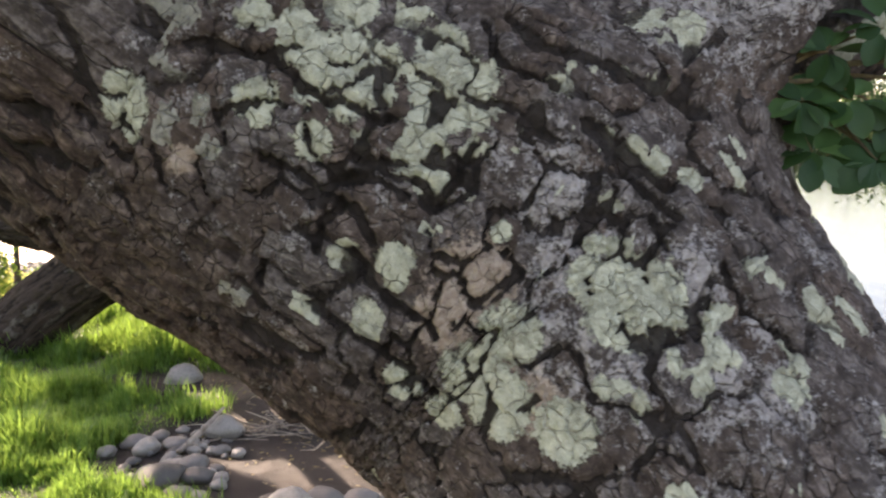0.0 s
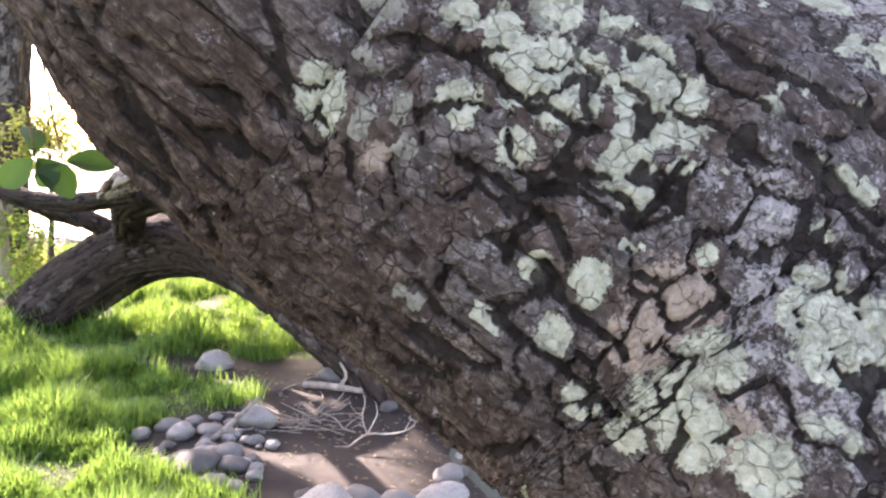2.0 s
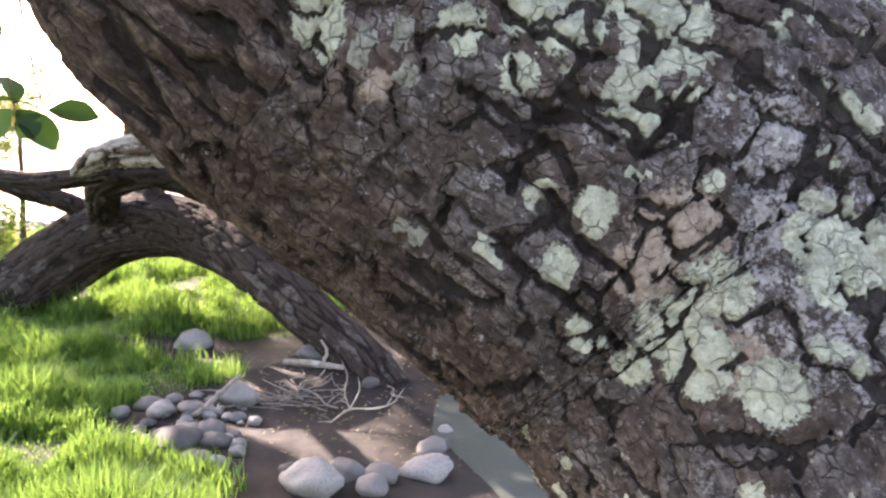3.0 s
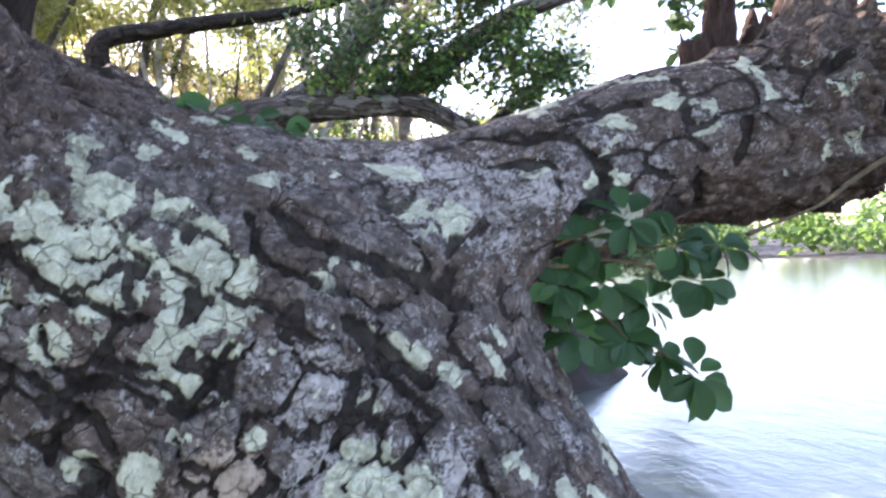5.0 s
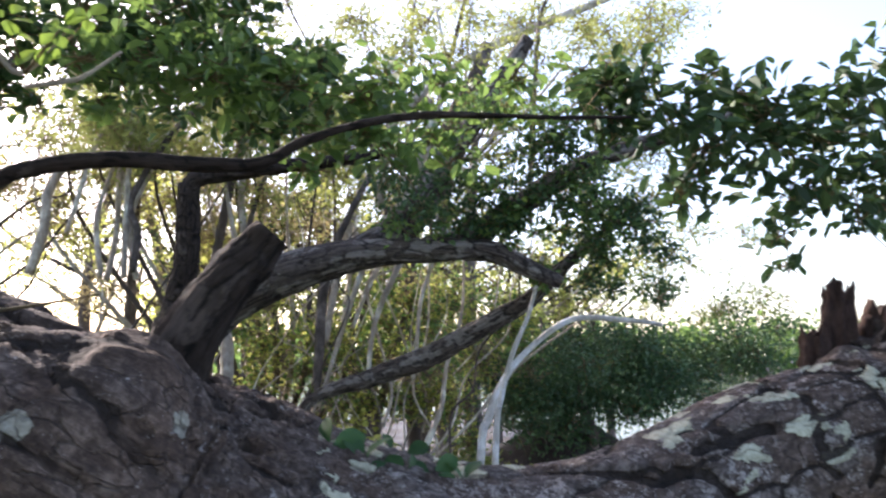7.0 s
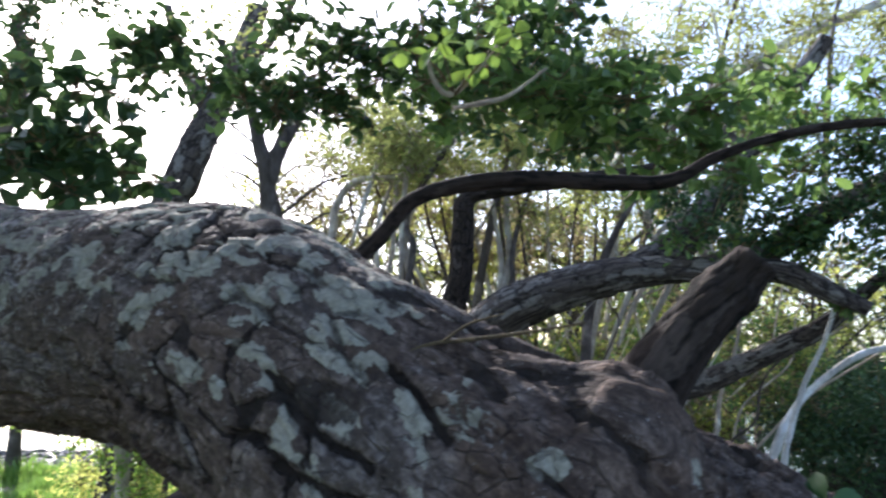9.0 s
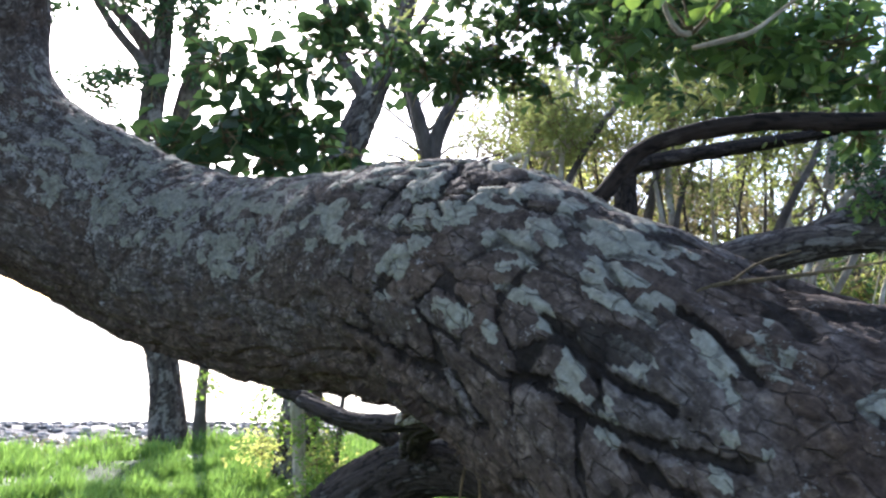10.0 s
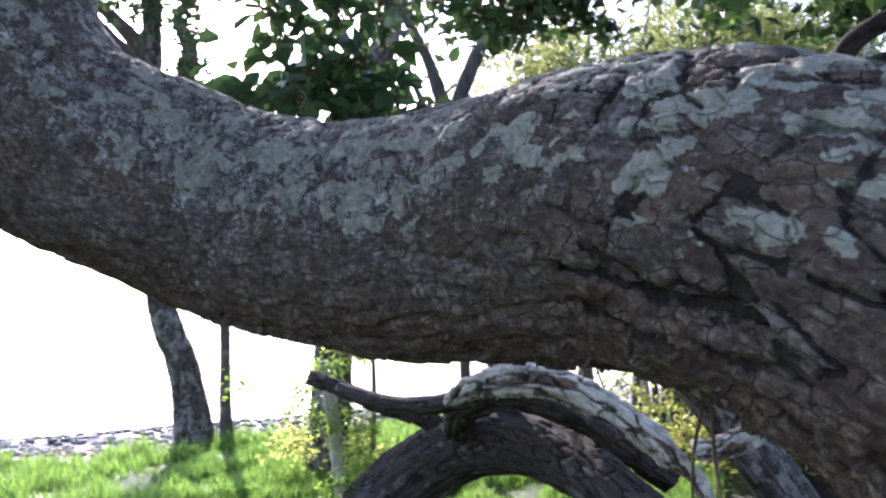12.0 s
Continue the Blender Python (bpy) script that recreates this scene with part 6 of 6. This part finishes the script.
def blades(n, box, height, width, seed, lean=0.5):
    """Bent grass blades where the turf grows."""
    rg = np.random.default_rng(seed)
    x, y = rg.uniform(box[0], box[1], n), rg.uniform(box[2], box[3], n)
    t = turf_amount(x, y)
    tuft = soft_noise(np.stack([x, y, np.zeros(n)], 1) * 3.2, 3, 44)
    keep = rg.uniform(0, 1, n) < t * smooth(-0.7, 0.15, tuft)
    x, y, tuft = x[keep], y[keep], tuft[keep]
    n = len(x)
    z = ground_height(x, y) - 0.005
    h = height * rg.uniform(0.35, 1.25, n) * np.clip(0.68 + 1.25 * tuft, 0.15, 1.9)
    a = rg.uniform(0, 2 * np.pi, n)
    d = np.stack([np.cos(a), np.sin(a), np.zeros(n)], 1)
    e = np.stack([-np.sin(a), np.cos(a), np.zeros(n)], 1)
    w = width * rg.uniform(0.6, 1.3, n)[:, None]
    b = (lean * h * rg.uniform(0.2, 1.5, n))[:, None]
    base = np.stack([x, y, z], 1)
    up = np.array((0, 0, 1.0))
    m = base + up * h[:, None] * 0.6 + d * b * 0.35
    tip = base + up * h[:, None] * 0.98 + d * b
    v = np.stack([base - e * w, base + e * w, m + e * w * 0.8, m - e * w * 0.8, tip], 1).reshape(-1, 3)
    k = np.arange(n)[:, None] * 5
    return v, k + (0, 1, 2, 3), k + (3, 2, 4)


for name, args in (("grass", (130000, (-3.4, -0.9, 2.4, 4.9), 0.18, 0.0038, 1)), ("grass", (90000, (-6, -0.8, 4.6, 8.5), 0.17, 0.0048, 2)), ("grass", (90000, (-12, -3, 4.0, 12), 0.2, 0.0075, 3)), ("grass", (16000, (-9, 2, 8, 14), 0.15, 0.008, 4)), ("grass", (30000, (-9, 0, -7, 2.4), 0.16, 0.01, 5)), ("grass", (30000, (-9, -3.4, 2.4, 4.2), 0.16, 0.007, 6))):
    v, q, t = blades(*args)
    tagged(part(name, mesh_from("grass", v, q, t, smooth_faces=False), GRASS), "sunlit green lawn grass in uneven tufts", "grass", kind="stuff")

rg = np.random.default_rng(9)
n = 440
lx, ly = rg.uniform(-1.6, 0.0, n), rg.uniform(3.2, 5.0, n)
v, f = leaf_cloud([(0, 0, 0, 0.1)], 0.03, 0.5, 38.0, 3)
k = len(v) // 6
lx, ly = lx[:k], ly[:k]
lz = ground_height(lx, ly) + 0.012
v = (v.reshape(-1, 6, 3) - v.reshape(-1, 6, 3).mean(1, keepdims=True)) * (1, 1, 0.35) + np.stack([lx, ly, lz], 1)[:, None, :]
tagged(part("leaf_litter", mesh_from("leaf_litter", v.reshape(-1, 3), f, smooth_faces=False), BROWN_LEAF), "scattered dry fallen leaves on the mud", "leaf litter", kind="stuff")
rs = random.Random(31)
TWIG_MESHES = [branch_mesh("fallen_twig", [(0, 0, 0, 0.006), (0.07, 0.015 * k, 0.012, 0.005), (0.15, -0.01 * k, 0.006, 0.004), (0.24 + 0.02 * k, 0.02, 0.014, 0.002)], 6, 0.02, 0.2, 200 + k) for k in range(4)]
for k in range(66):
    x, y = (rs.uniform(-1.25, -0.3), rs.uniform(3.75, 4.8)) if k < 34 else (rs.gauss(-0.9, 0.12), rs.gauss(3.92, 0.09))
    me = TWIG_MESHES[k % 4]
    me.materials.clear()
    me.materials.append(DEAD_WOOD if k % 3 else PALE_SUNLIT_BARK)
    ob = new("fallen_twig", me)
    ob.matrix_world = pose(x, y, float(ground_height(np.array([x]), np.array([y]))[0]) + 0.004, rs.uniform(-4, 4), rs.uniform(-8, 2) if k < 34 else rs.uniform(-32, -4), rs.uniform(0, 360)) @ Matrix.Scale(rs.uniform(0.35, 0.9), 4)
    tagged(ob, "thin bleached fallen twig on the mud", "twig", "fallen twigs")

antler = thing("fallen_branch", "bleached forked dead branch lying on the mud", "fallen branch", (-0.64, 3.72, 0.02))
for k, line in enumerate(([(-0.68, 3.62, 0.015, 0.0043), (-0.6, 3.7, 0.05, 0.0053), (-0.5, 3.73, 0.045, 0.0048), (-0.4, 3.77, 0.06, 0.0038), (-0.34, 3.8, 0.13, 0.0019)], [(-0.6, 3.7, 0.05, 0.0043), (-0.63, 3.74, 0.12, 0.0034), (-0.62, 3.76, 0.2, 0.0029), (-0.65, 3.78, 0.27, 0.0014)],
                          [(-0.6, 3.71, 0.05, 0.0038), (-0.56, 3.76, 0.13, 0.0029), (-0.57, 3.78, 0.19, 0.0014)], [(-0.48, 3.73, 0.045, 0.0034), (-0.43, 3.69, 0.07, 0.0024), (-0.36, 3.68, 0.11, 0.0010)], [(-0.68, 3.62, 0.015, 0.0038), (-0.74, 3.58, 0.03, 0.0019)],
                          [(-0.62, 3.74, 0.12, 0.0024), (-0.68, 3.75, 0.16, 0.0014), (-0.7, 3.77, 0.2, 0.0010)], [(-0.42, 3.77, 0.055, 0.0024), (-0.39, 3.82, 0.1, 0.0014)])):
    part("stem" if k == 0 else "twig", branch_mesh("antler_twig", line, 7, 0.015, 0.16, 230 + k), PALE_SUNLIT_BARK, antler)
log = thing("fallen_branch", "short bleached stick lying across the mud", "fallen branch", (-0.9, 4.45, 0.03))
part("stem", branch_mesh("stick", [(-1.08, 4.52, 0.05, 0.018), (-0.9, 4.46, 0.06, 0.022), (-0.72, 4.42, 0.05, 0.014)], 8, 0.03, 0.15, 241), PALE_SUNLIT_BARK, log)
part("twig", branch_mesh("stick_fork", [(-0.85, 4.45, 0.06, 0.014), (-0.82, 4.47, 0.13, 0.01), (-0.86, 4.48, 0.2, 0.005)], 7, 0.03, 0.15, 242), PALE_SUNLIT_BARK, log)
leaning = thing("fallen_branch", "pale stick leaning among the river stones", "fallen branch", (-1.27, 3.7, 0.03))
part("stem", branch_mesh("leaning_stick", [(-1.33, 3.6, 0.04, 0.012), (-1.27, 3.74, 0.08, 0.014), (-1.19, 3.92, 0.15, 0.008)], 7, 0.03, 0.15, 243), DEAD_WOOD, leaning)

# pebbles of the shingle beach, and the brown litter between it and the grass
rg = np.random.default_rng(41)
n = 5200
px, py = rg.uniform(-15, -3.5, n), rg.uniform(4.5, 14.5, n)
inland = (px + 10.6) * 0.735 - (py - 9.0) * 0.678
keep = (inland > -0.2) & (inland < 3.2)
px, py = px[keep], py[keep]
pr = rg.uniform(0.02, 0.075, len(px))
bm = bmesh.new()
bmesh.ops.create_icosphere(bm, subdivisions=1, radius=1.0)
ball = np.array([vert.co[:] for vert in bm.verts])
tri = np.array([[vert.index for vert in face.verts] for face in bm.faces])
bm.free()
shape = ball[None] * (1 + 0.22 * rg.uniform(-1, 1, (len(px), len(ball), 1))) * np.stack([pr * rg.uniform(0.9, 1.4, len(px)), pr, pr * 0.6], 1)[:, None, :]
v = shape + np.stack([px, py, ground_height(px, py) + pr * 0.25], 1)[:, None, :]
f = (tri[None] + (np.arange(len(px)) * len(ball))[:, None, None]).reshape(-1, 3)
tagged(part("shingle_pebbles", mesh_from("shingle_pebbles", v.reshape(-1, 3), None, f), SHINGLE), "grey shingle pebbles along the water's edge", "pebbles", kind="stuff")
n = 2600
lx, ly = rg.uniform(-9.5, -3.2, n), rg.uniform(5.5, 11, n)
inland = (lx + 10.6) * 0.735 - (ly - 9.0) * 0.678
keep = (inland > 2.3) & (inland < 3.3)
lx, ly = lx[keep], ly[keep]
a, w = rg.uniform(0, 6.28, len(lx)), rg.uniform(0.02, 0.045, len(lx))
e, d = np.stack([np.cos(a), np.sin(a), rg.uniform(-0.4, 0.4, len(lx))], 1) * w[:, None], np.stack([-np.sin(a), np.cos(a), rg.uniform(-0.2, 0.6, len(lx))], 1) * w[:, None] * 1.8
c = np.stack([lx, ly, ground_height(lx, ly) + rg.uniform(0.01, 0.07, len(lx))], 1)
v = np.stack([c - d, c + e * 0.6 + (0, 0, 0.01), c + d, c - e * 0.6 + (0, 0, 0.01)], 1).reshape(-1, 3)
tagged(part("dry_litter", mesh_from("dry_litter", v, np.arange(len(lx))[:, None] * 4 + (0, 1, 2, 3), None, smooth_faces=False), BROWN_LEAF), "heaped dry brown leaves at the edge of the grass", "leaf litter", kind="stuff")
